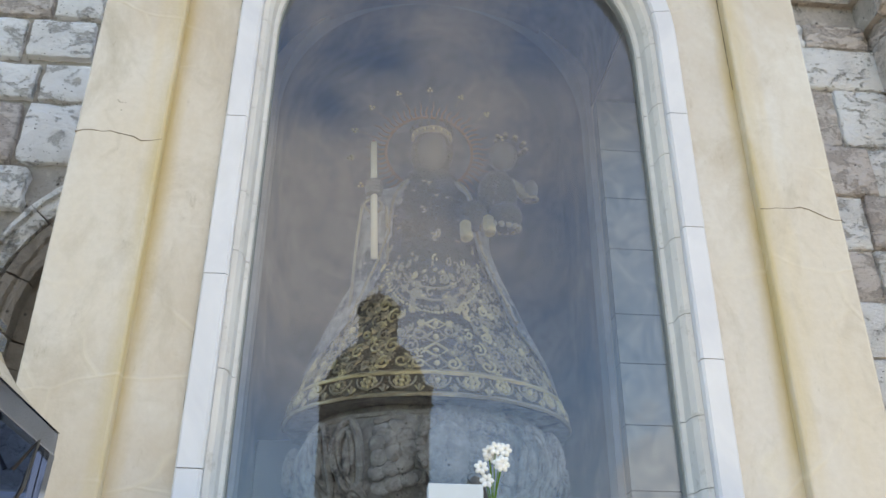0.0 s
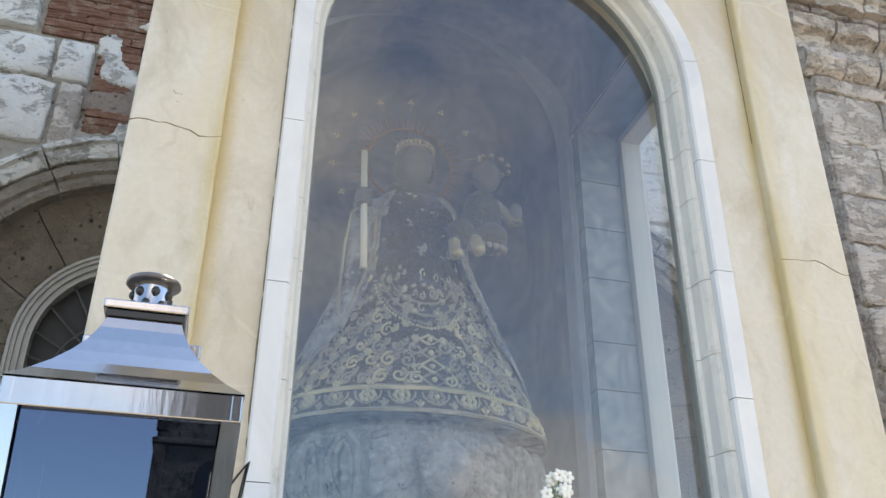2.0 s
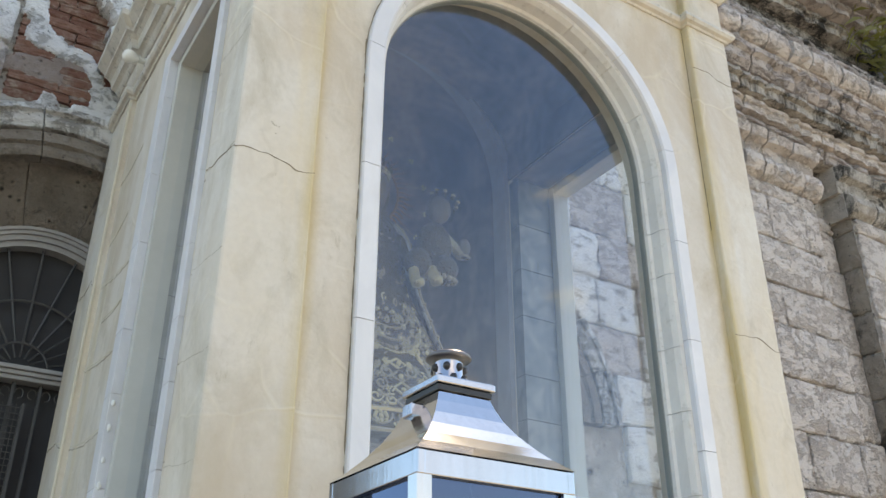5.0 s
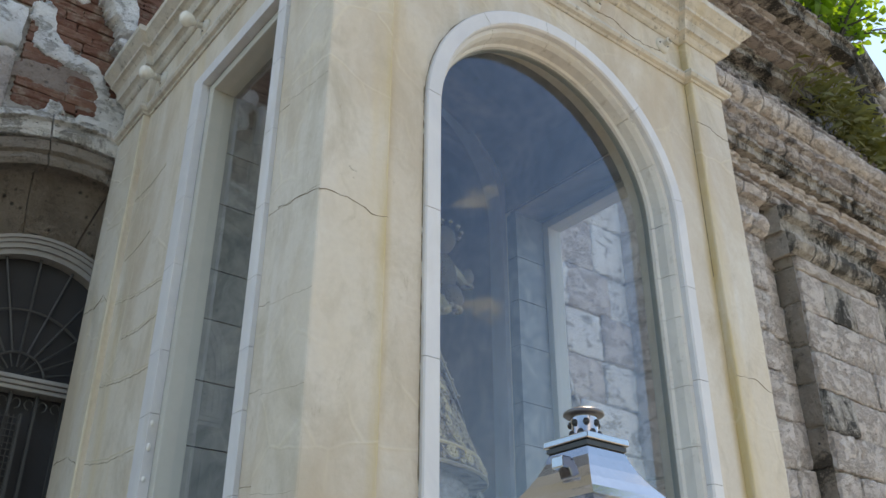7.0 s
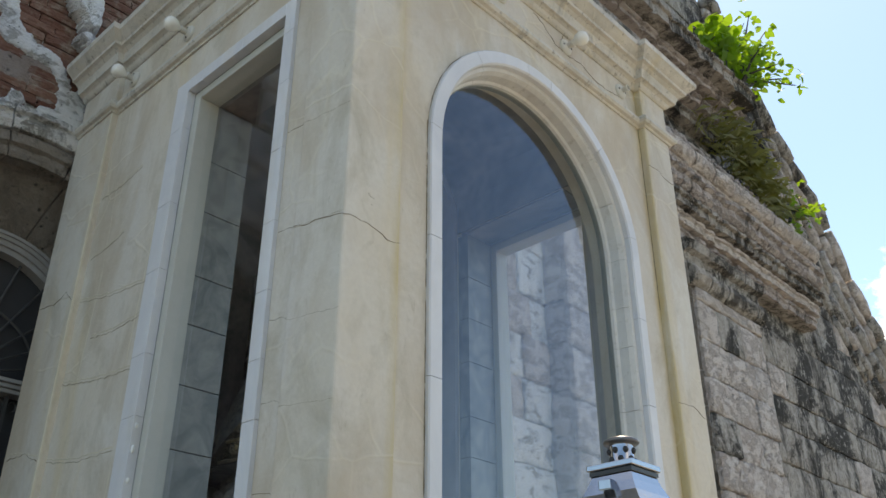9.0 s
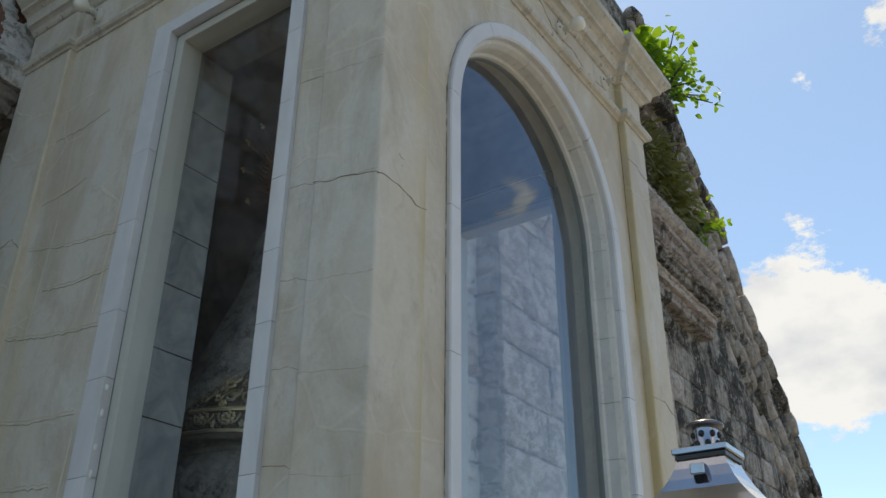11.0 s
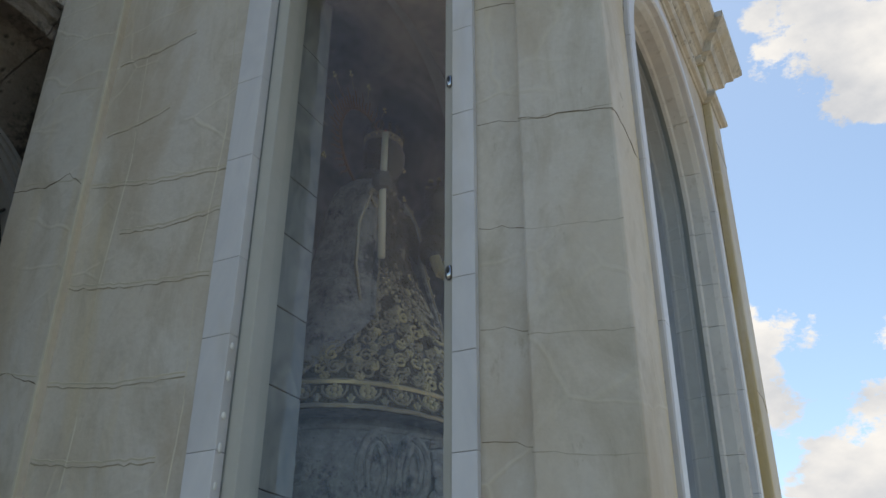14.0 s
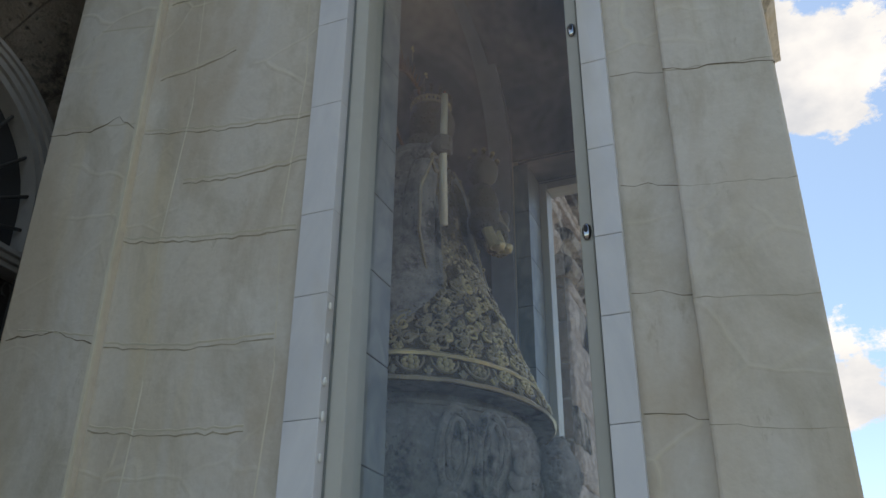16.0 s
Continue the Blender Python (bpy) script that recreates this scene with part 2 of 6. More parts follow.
def mat_stone(name, light, dark, stain, amount, scale=1.0, blotch=0.0):
    """Weathered porous stone: pale body, browner beds, black lichen in sharp blotches, pits."""
    n = Nodes(name, rough=0.93, spec=0.15)
    broad = n.noise(1.6 * scale, 8, 0.68, (1, 1, 0.75), 0.5)
    mid = n.noise(8.0 * scale, 7, 0.68, warp=0.4)
    rough = n.noise(26.0 * scale, 8, 0.75)
    fine = n.noise(85.0 * scale, 4, 0.7)
    holes = n.span(n.math("ADD", n.pits(22.0 * scale), n.math("MULTIPLY", mid, 0.9)), 0.42, 0.60)
    c = n.mix(n.span(mid, 0.40, 0.62), light, dark)
    c = n.mix(n.span(n.obj.outputs["Random"], 0, 1, 0, 0.34), c, (0.42, 0.36, 0.31))
    c = n.mix(n.span(rough, 0.55, 0.64, 0, 0.55), c, tuple(v * 0.45 for v in dark))
    c = n.mix(n.span(n.math("ADD", broad, n.math("MULTIPLY", rough, 0.35)), 0.74 - amount, 0.82 - amount, 0, 0.92), c, stain)
    c = n.mix(n.span(n.noise(13.0 * scale, 8, 0.72), 0.56, 0.61, 0, 0.65), c, tuple(min(1, v * 1.22) for v in light))
    if blotch:
        c = n.mix(n.span(n.noise(5.0, 7, 0.7, (1, 1, 0.13)), 0.62 - blotch, 0.72 - blotch, 0, 0.85), c, stain)
    c = n.mix(n.math("SUBTRACT", 1.0, holes), c, tuple(v * 0.35 for v in dark))
    n.colour(c)
    h = n.math("ADD", n.math("MULTIPLY", mid, 1.8), n.math("ADD", n.math("MULTIPLY", rough, 1.1), n.math("ADD", n.math("MULTIPLY", fine, 0.4), n.math("MULTIPLY", holes, 0.8))))
    n.bump(h, 1.0, 0.024 / scale)
    return n.m


def mat_simple(name, colour, rough, metal=0.0, grain=40.0, depth=0.15, vary=0.25, spec=0.5, stretch=(1, 1, 1)):
    n = Nodes(name, rough=rough, metal=metal, spec=spec)
    g = n.noise(grain, 5, 0.6, stretch)
    w = n.noise(grain * 0.14, 5, 0.6, stretch)
    c = n.mix(n.span(w, 0.35, 0.7, 0, vary), colour, tuple(v * 0.55 for v in colour))
    c = n.mix(n.span(g, 0.4, 0.75, 0, vary * 0.7), c, tuple(min(1, v * 1.35) for v in colour))
    n.colour(c)
    n.link(n.span(w, 0.3, 0.7, max(0.02, rough * 0.8), min(1, rough * 1.25)), n.b.inputs["Roughness"])
    n.bump(g, depth, 0.004)
    return n.m


def mat_glass(name, tint, base, film=(0.92, 0.95, 1.0)):
    """A pane: what is behind it, tinted, under a mirror image that grows towards grazing angles."""
    m = bpy.data.materials.new(name)
    m.use_nodes = True
    t = m.node_tree
    t.nodes.clear()
    out = t.nodes.new("ShaderNodeOutputMaterial")
    clear = t.nodes.new("ShaderNodeBsdfTransparent")
    clear.inputs[0].default_value = (*tint, 1)
    gloss = t.nodes.new("ShaderNodeBsdfGlossy")
    gloss.inputs["Roughness"].default_value = 0.0
    gloss.inputs["Color"].default_value = (*film, 1)
    weight = t.nodes.new("ShaderNodeLayerWeight")
    weight.inputs["Blend"].default_value = 0.5
    power = t.nodes.new("ShaderNodeMath")
    power.operation = "POWER"
    power.inputs[1].default_value = 4.5
    grow = t.nodes.new("ShaderNodeMapRange")
    grow.inputs["To Min"].default_value, grow.inputs["To Max"].default_value = base, 1.0
    mixer = t.nodes.new("ShaderNodeMixShader")
    t.links.new(weight.outputs["Facing"], power.inputs[0])
    t.links.new(power.outputs[0], grow.inputs["Value"])
    t.links.new(grow.outputs[0], mixer.inputs[0])
    t.links.new(clear.outputs[0], mixer.inputs[1])
    t.links.new(gloss.outputs[0], mixer.inputs[2])
    t.links.new(mixer.outputs[0], out.inputs[0])
    return m


def mat_flaked(name, coat, body, cover=0.5, soot=0.0):
    """Coral stone under an old coat of lime: bright flakes with ragged rims, grey body between, many small pits."""
    n = Nodes(name, rough=0.95, spec=0.12)
    mid = n.noise(9.0, 8, 0.70, (1, 1, 1.5), 0.5)
    small = n.noise(38.0, 7, 0.72, (1, 1, 1.7))
    fine = n.noise(120.0, 3, 0.7)
    edge = n.math("ADD", mid, n.math("MULTIPLY", n.math("SUBTRACT", small, 0.5), 0.45))
    flake = n.span(edge, 0.98 - cover - 0.03, 0.98 - cover + 0.03)
    c = n.mix(n.span(small, 0.36, 0.64), body, tuple(v * 0.72 for v in body))
    c = n.mix(n.span(n.obj.outputs["Random"], 0, 1, 0, 0.30), c, tuple(v * 1.2 for v in body))
    c = n.mix(flake, c, coat)
    c = n.mix(n.span(n.noise(2.6, 6, 0.65), 0.50, 0.70, 0, 0.45), c, tuple(v * 0.9 for v in body))
    if soot:
        streak = n.math("ADD", n.noise(3.4, 8, 0.72, (1, 1, 0.30), 0.3), n.math("MULTIPLY", small, 0.22))
        c = n.mix(n.span(streak, 0.76 - soot, 0.86 - soot, 0, 0.85), c, (0.085, 0.08, 0.075))
    pit = n.span(n.math("ADD", n.pits(34.0, (1, 1, 2.0)), n.math("MULTIPLY", small, 1.1)), 0.56, 0.66)
    c = n.mix(n.math("SUBTRACT", 1.0, pit), c, tuple(v * 0.22 for v in body))
    n.colour(c)
    h = n.math("ADD", n.math("MULTIPLY", flake, 0.35), n.math("ADD", n.math("MULTIPLY", small, 1.3), n.math("ADD", n.math("MULTIPLY", fine, 0.3), n.math("ADD", n.math("MULTIPLY", pit, 0.9), n.math("MULTIPLY", mid, 1.2)))))
    n.bump(h, 1.0, 0.022)
    return n.m


def mat_brick():
    n = Nodes("old_red_brick", rough=0.9, spec=0.2)
    mid, fine = n.noise(12.0, 6, 0.7), n.noise(60.0, 4, 0.7)
    c = n.mix(n.obj.outputs["Random"], (0.15, 0.068, 0.050), (0.22, 0.115, 0.085))
    c = n.mix(n.span(mid, 0.50, 0.70, 0, 0.85), c, (0.33, 0.27, 0.22))
    c = n.mix(n.span(fine, 0.45, 0.75, 0, 0.4), c, (0.10, 0.05, 0.035))
    n.colour(c)
    n.bump(n.math("ADD", mid, fine), 0.8, 0.012)
    return n.m


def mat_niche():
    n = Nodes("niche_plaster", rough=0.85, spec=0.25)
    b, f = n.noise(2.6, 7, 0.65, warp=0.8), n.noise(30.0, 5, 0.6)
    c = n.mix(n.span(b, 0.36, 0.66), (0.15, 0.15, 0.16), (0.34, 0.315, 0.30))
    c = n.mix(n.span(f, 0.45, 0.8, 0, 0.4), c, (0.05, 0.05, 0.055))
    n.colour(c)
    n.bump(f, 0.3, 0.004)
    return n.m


def mat_leaf(name, a, b):
    n = Nodes(name, rough=0.5, spec=0.4)
    n.colour(n.mix(n.geo.outputs["Random Per Island"], a, b))
    n.b.inputs["Transmission Weight"].default_value = 0.0
    tr = n.t.nodes.new("ShaderNodeBsdfTranslucent")
    tr.inputs[0].default_value = (min(1, b[0] * 2.2), min(1, b[1] * 2.0), b[2] * 0.8, 1)
    mixer = n.t.nodes.new("ShaderNodeMixShader")
    mixer.inputs[0].default_value = 0.45
    out = n.t.nodes["Material Output"]
    n.link(n.b.outputs[0], mixer.inputs[1])
    n.link(tr.outputs[0], mixer.inputs[2])
    n.link(mixer.outputs[0], out.inputs[0])
    return n.m


CREAM = mat_cream()
CREAM_WORN = mat_cream("grimy_cream_moulding", 0.55)
MARBLE = mat_marble()
LINING = mat_stain_marble()
TILE = mat_tile()
PALE_STONE = mat_flaked("pale_coral_stone", (0.78, 0.705, 0.66), (0.62, 0.54, 0.495), 0.50, 0.02)
DARK_STONE = mat_stone("weathered_dark_stone", (0.52, 0.49, 0.455), (0.29, 0.27, 0.25), (0.045, 0.044, 0.042), 0.085, 1.35, 0.10)
ARCH_STONE = mat_stone("brown_arch_stone", (0.31, 0.27, 0.235), (0.22, 0.19, 0.165), (0.08, 0.07, 0.06), 0.02)
CREVICE = mat_stone("old_grey_mortar", (0.50, 0.47, 0.43), (0.40, 0.375, 0.345), (0.10, 0.09, 0.08), -0.03)
MORTAR = mat_stone("lime_mortar", (0.58, 0.54, 0.505), (0.40, 0.37, 0.34), (0.09, 0.083, 0.075), 0.02)
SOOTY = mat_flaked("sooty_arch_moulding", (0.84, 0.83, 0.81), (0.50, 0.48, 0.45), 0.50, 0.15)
WHITEWASH = mat_flaked("flaking_whitewash", (0.93, 0.925, 0.915), (0.62, 0.60, 0.57), 0.56)
PLASTER = mat_stone("grey_plaster_patch", (0.34, 0.275, 0.245), (0.27, 0.21, 0.185), (0.16, 0.13, 0.12), 0.0)
BRICK = mat_brick()
NICHE = mat_niche()
STATUE = mat_stone("grey_carved_stone", (0.49, 0.475, 0.45), (0.31, 0.30, 0.285), (0.11, 0.11, 0.115), 0.01, 3.0)
DRESS = mat_simple("patinated_silver_relief", (0.44, 0.375, 0.265), 0.36, 0.5, 90.0, 0.5, 0.55)
GOLD = mat_simple("worn_gilding", (0.66, 0.565, 0.345), 0.34, 0.55, 60.0, 0.2, 0.5)
FABRIC = mat_relief()
SKIN = mat_simple("pale_painted_stone", (0.17, 0.148, 0.125), 0.55, 0.0, 30.0, 0.1, 0.3)
WAX = mat_simple("ivory_wax", (0.78, 0.73, 0.60), 0.4, 0.0, 30.0, 0.03, 0.1)
STEEL = mat_simple("brushed_stainless_steel", (0.46, 0.47, 0.49), 0.11, 1.0, 120.0, 0.03, 0.2, stretch=(1, 1, 0.1))
# lid steel darkened to stand in for its dark reflections and underside
LID = mat_simple("darkened_steel", (0.16, 0.16, 0.17), 0.3, 0.9, 60.0, 0.05, 0.3)
NICHE_PAINT = mat_simple("grey_blue_niche_paint", (0.40, 0.41, 0.43), 0.7, 0.0, 25.0, 0.15, 0.45)
BLACK = mat_simple("black_metal_and_hole_dark", (0.02, 0.02, 0.022), 0.35, 0.0, 40.0, 0.05, 0.3)
ALU = mat_simple("grey_painted_aluminium", (0.47, 0.465, 0.42), 0.42, 0.0, 40.0, 0.03, 0.15)
SEAL_GAP = mat_simple("grey_seal_and_gap", (0.22, 0.235, 0.225), 0.6, 0.0, 40.0, 0.05, 0.2)
WOOD = mat_simple("white_painted_wood", (0.36, 0.35, 0.34), 0.6, 0.0, 35.0, 0.2, 0.35)
IRON = mat_simple("dull_wrought_iron", (0.075, 0.075, 0.075), 0.55, 0.3, 40.0, 0.2, 0.3)
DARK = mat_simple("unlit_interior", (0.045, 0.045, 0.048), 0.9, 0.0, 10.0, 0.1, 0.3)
# the unseen ground's two tones are set to steer bounced light
GROUND = mat_simple("plain_dark_ground", (0.135, 0.127, 0.113), 0.9, 0.0, 30.0, 0.3, 0.3)
BOUNCE_SLAB = mat_simple("pale_bounce_slab", (0.36, 0.325, 0.255), 0.85, 0.0, 20.0, 0.3, 0.3)
BULB = mat_simple("white_glass_bulb", (0.80, 0.78, 0.72), 0.25, 0.0, 20.0, 0.02, 0.1)
PORCELAIN = mat_simple("white_lamp_holder", (0.62, 0.60, 0.54), 0.5, 0.0, 30.0, 0.05, 0.25)
CRACK = mat_simple("dark_crack_line", (0.22, 0.175, 0.12), 0.95, 0.0, 60.0, 0.2, 0.4)
WHITE = mat_simple("white_petal", (0.80, 0.80, 0.76), 0.6, 0.0, 40.0, 0.05, 0.15)
TARNISH = mat_simple("tarnished_brass", (0.34, 0.20, 0.13), 0.45, 0.5, 60.0, 0.2, 0.4)
GLASS = mat_glass("tinted_reflective_glass", (0.93, 0.955, 0.975), 0.105, (0.80, 0.90, 1.0))
SIDE_GLASS = mat_glass("side_glass", (0.95, 0.97, 0.97), 0.056)
LANTERN_GLASS = mat_glass("lantern_glass", (0.035, 0.05, 0.085), 0.16, (0.42, 0.60, 0.95))
LEAF = mat_leaf("bright_green_leaf", (0.07, 0.17, 0.03), (0.16, 0.30, 0.05))
GRASS = mat_leaf("dry_green_grass", (0.10, 0.115, 0.05), (0.27, 0.27, 0.13))
CLOTH = mat_simple("blue_white_card", (0.55, 0.62, 0.66), 0.7, 0.0, 30.0, 0.05, 0.2)


# ---- mesh helpers ----
def link_mesh(name, bm, materials, smooth=False):
    me = bpy.data.meshes.new(name)
    bm.normal_update()
    bm.to_mesh(me)
    bm.free()
    for m in materials if isinstance(materials, (list, tuple)) else [materials]:
        me.materials.append(m)
    if smooth:
        me.shade_smooth()
    return me


def thing(name, label, category, group="", kind="", at=(0, 0, 0)):
    ob = new(name)
    ob.empty_display_size = 0.1
    ob.matrix_world = Matrix.Translation(at)
    return tagged(ob, label, category, group, kind)


def part(name, bm, material, parent, label="", smooth=False):
    ob = new(name, link_mesh(name, bm, material, smooth))
    if parent is not None:
        ob.parent = parent
        ob.matrix_parent_inverse = parent.matrix_world.inverted()
    return tagged(ob, label)


def setting(name, bm, material, label, category, smooth=False):
    return tagged(new(name, link_mesh(name, bm, material, smooth)), label, category, "", "structure")


def box(x0, x1, y0, y1, z0, z1, bevel=0.0, bm=None):
    bm = bm or bmesh.new()
    r = bmesh.ops.create_cube(bm, size=1.0, matrix=Matrix.Translation(((x0 + x1) / 2, (y0 + y1) / 2, (z0 + z1) / 2)) @ Matrix.Diagonal((x1 - x0, y1 - y0, z1 - z0, 1)))
    if bevel:
        edges = list({e for v in r["verts"] for e in v.link_edges})
        bmesh.ops.bevel(bm, geom=edges, offset=bevel, segments=2, affect="EDGES", profile=0.5)
    return bm


def lathe(profile, steps=32, centre=(0, 0, 0), squash=(1, 1), bm=None, a0=0.0, a1=360.0, mat=0):
    """Turns (radius, z) round the z axis; squash flattens it to an ellipse."""
    bm = bm or bmesh.new()
    full = abs(a1 - a0) >= 359.9
    count = steps if full else steps + 1
    rings = []
    for r, z in profile:
        ring = []
        for i in range(count):
            a = radians(a0 + (a1 - a0) * i / steps)
            ring.append(bm.verts.new((centre[0] + r * math.cos(a) * squash[0], centre[1] + r * math.sin(a) * squash[1], centre[2] + z)))
        rings.append(ring)
    for a, b in zip(rings, rings[1:]):
        for i in range(steps):
            j = (i + 1) % count
            f = bm.faces.new((a[i], a[j], b[j], b[i]))
            f.material_index = mat
    return bm


def tube(points, radius, sides=6, bm=None, closed=False, mat=0, taper=None):
    """A round bar along points."""
    bm = bm or bmesh.new()
    pts = [Vector(p) for p in points]
    rings = []
    for i, p in enumerate(pts):
        a = pts[i - 1] if i or closed else p
        b = pts[(i + 1) % len(pts)] if i < len(pts) - 1 or closed else p
        d = (b - a).normalized()
        side = d.cross(Vector((0.31, 0.17, 0.93))).normalized()
        up = side.cross(d)
        r = radius * (taper[i] if taper else 1.0)
        rings.append([bm.verts.new(p + (side * math.cos(2 * math.pi * k / sides) + up * math.sin(2 * math.pi * k / sides)) * r) for k in range(sides)])
    pairs = list(zip(rings, rings[1:])) + ([(rings[-1], rings[0])] if closed else [])
    for a, b in pairs:
        for k in range(sides):
            f = bm.faces.new((a[k], a[(k + 1) % sides], b[(k + 1) % sides], b[k]))
            f.material_index = mat
    if not closed:
        for ring in (rings[0][::-1], rings[-1]):
            bm.faces.new(ring).material_index = mat
    return bm


SPHERES = {}


def ball(centre, radii, bm=None, u=14, v=9, mat=0, turn=None):
    """A rounded lump, its poles along z."""
    bm = bm or bmesh.new()
    if (u, v) not in SPHERES:
        SPHERES[u, v] = [[(math.sin(math.pi * j / v) * math.cos(2 * math.pi * i / u), math.sin(math.pi * j / v) * math.sin(2 * math.pi * i / u), math.cos(math.pi * j / v)) for i in range(u)] for j in range(1, v)]
    m = Matrix.Translation(centre) @ (turn or Matrix()) @ Matrix.Diagonal((*radii, 1))
    rings = [[bm.verts.new(m @ Vector(p)) for p in ring] for ring in SPHERES[u, v]]
    top, low = bm.verts.new(m @ Vector((0, 0, 1))), bm.verts.new(m @ Vector((0, 0, -1)))
    faces = []
    for i in range(u):
        k = (i + 1) % u
        faces.append(bm.faces.new((top, rings[0][i], rings[0][k])))
        faces.append(bm.faces.new((low, rings[-1][k], rings[-1][i])))
        for a, b in zip(rings, rings[1:]):
            faces.append(bm.faces.new((a[i], b[i], b[k], a[k])))
    for f in faces:
        f.material_index, f.smooth = mat, True
    return bm


def arch_outline(cx, half, z0, spring, steps=28):
    """The outline of a round-headed opening, from its left foot over the top to its right foot."""
    pts = [(cx - half, z0)]
    for i in range(steps + 1):
        a = math.pi * (1 - i / steps)
        pts.append((cx + half * math.cos(a), spring + half * math.sin(a)))
    pts.append((cx + half, z0))
    return pts


def arch_band(layers, bm=None):
    """Joins round-headed outlines (points, y) one after another into a shell."""
    bm = bm or bmesh.new()
    rows = [[bm.verts.new((x, y, z)) for x, z in pts] for pts, y in layers]
    for a, b in zip(rows, rows[1:]):
        for i in range(len(a) - 1):
            bm.faces.new((a[i], a[i + 1], b[i + 1], b[i]))
    return bm


# ---- the ground ----
bm = bmesh.new()
bmesh.ops.create_grid(bm, x_segments=8, y_segments=8, size=400.0)
setting("ground", bm, GROUND, "unseen ground round the church, kept dark to limit bounced light", "ground")
# pale slab out of view, added to bounce light up at the shrine front
setting("pavement", box(-1.6, 9.0, -7.0, 3.6, 0.0, 0.03, 0.01), BOUNCE_SLAB, "unseen pale slab added to bounce light onto the shrine front", "pavement")

# ---- the shrine: plan ----
CX = 0.198                      # axis of the niche
XL, XR = -0.676, 1.076          # outer faces of the side pilasters
YF, YP = 1.705, 1.735           # front of the pilasters, front of the panel between them
XS, XSR = -0.650, 1.050         # side panels
YB = 3.50                       # where the shrine meets the church
SPRING = 3.108
Z0 = 1.90                       # floor of the niche
TOP = 3.97                      # underside of the cornice

shrine = thing("shrine", "cream-painted stone shrine with arched glass front, built against the church wall", "shrine")


def wall_with_arch(x0, x1, y0, y1, zb, zt, cx, half, z0, spring):
    """A wall of the thickness y0..y1 with a round-headed opening through it."""
    bm = bmesh.new()
    pts = arch_outline(cx, half, z0, spring)

    def strip(y):
        for (xa, za), (xb, zc) in zip(pts[1:-2], pts[2:-1]):
            bm.faces.new([bm.verts.new(p) for p in ((xa, y, za), (xb, y, zc), (xb, y, zt), (xa, y, zt))])
        for xa, xb, za, zc in ((x0, cx - half, zb, zt), (cx + half, x1, zb, zt), (cx - half, cx + half, zb, z0)):
            if zc - za > 1e-4:
                bm.faces.new([bm.verts.new(p) for p in ((xa, y, za), (xb, y, za), (xb, y, zc), (xa, y, zc))])
    strip(y0)
    strip(y1)
    arch_band([(pts, y0), (pts, y1)], bm)
    for quad in (((x0, zb), (x0, zt)), ((x0, zt), (x1, zt)), ((x1, zt), (x1, zb)), ((cx + half, z0), (cx - half, z0))):
        (xa, za), (xb, zc) = quad
        bm.faces.new([bm.verts.new(p) for p in ((xa, y0, za), (xb, y0, zc), (xb, y1, zc), (xa, y1, za))])
    bmesh.ops.remove_doubles(bm, verts=bm.verts, dist=1e-5)
    bmesh.ops.recalc_face_normals(bm, faces=bm.faces)
    return bm


part("front_wall", wall_with_arch(XL + 0.03, XR - 0.03, YP, 1.90, 0.0, TOP, CX, 0.512, Z0, SPRING), CREAM, shrine)


def pilaster(x0, x1, y0, y1):
    part("pilaster", box(x0, x1, y0, y1, 0.0, TOP, 0.006), CREAM, shrine)


pilaster(XL, -0.484, YF, 1.905)
pilaster(0.884, XR, YF, 1.905)
pilaster(XL, -0.45, 3.205, YB)
pilaster(0.85, XR, 3.205, YB)


# side walls: an opening between y 2.055 and 2.655, from the niche floor to 3.56
WY0, WY1, WZ1 = 2.066, 2.622, 3.570
for sign, xo, xi in ((-1, XS, -0.40), (1, XSR, 0.795)):
    a, b = min(xo, xi), max(xo, xi)
    bm = bmesh.new()
    fa, fb = sorted((xo, xo - sign * 0.120))
    box(fa, fb, 1.902, WY0, 0.0, TOP - 0.002, bm=bm)
    box(a, b, WY1 + 0.048, 3.30, 0.0, TOP - 0.002, bm=bm)
    box(a, b, WY0, WY1 + 0.048, 0.0, Z0 - 0.002, bm=bm)
    box(a, b, WY0, WY1 + 0.048, WZ1 + 0.015, TOP - 0.002, bm=bm)
    part("side_wall", bm, CREAM, shrine)

    # grey-blue strip over the cream jamb, standing in for sky mirrored there
    part("lining", box(*sorted((xo - sign * 0.120, xo - sign * 0.126)), 1.904, WY0 - 0.002, Z0, WZ1 + 0.014), NICHE_PAINT, shrine)
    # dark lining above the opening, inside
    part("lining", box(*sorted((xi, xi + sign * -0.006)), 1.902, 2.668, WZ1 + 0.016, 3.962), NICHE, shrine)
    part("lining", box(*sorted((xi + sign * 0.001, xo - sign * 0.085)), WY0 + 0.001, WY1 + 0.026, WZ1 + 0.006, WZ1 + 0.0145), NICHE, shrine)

# inner niche: arch at the back of the windows, then the alcove
ALC = 0.574
part("alcove_arch", wall_with_arch(-0.398, 0.793, 2.672, 2.76, Z0, 4.22, CX, ALC, Z0 + 0.001, 3.55), NICHE_PAINT, shrine)
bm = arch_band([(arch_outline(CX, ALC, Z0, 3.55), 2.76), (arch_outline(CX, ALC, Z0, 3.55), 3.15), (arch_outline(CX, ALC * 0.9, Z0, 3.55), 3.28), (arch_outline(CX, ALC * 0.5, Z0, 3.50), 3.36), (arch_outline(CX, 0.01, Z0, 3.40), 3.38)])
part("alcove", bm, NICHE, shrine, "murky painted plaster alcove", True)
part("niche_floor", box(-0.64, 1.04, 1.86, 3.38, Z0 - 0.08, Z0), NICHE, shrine)
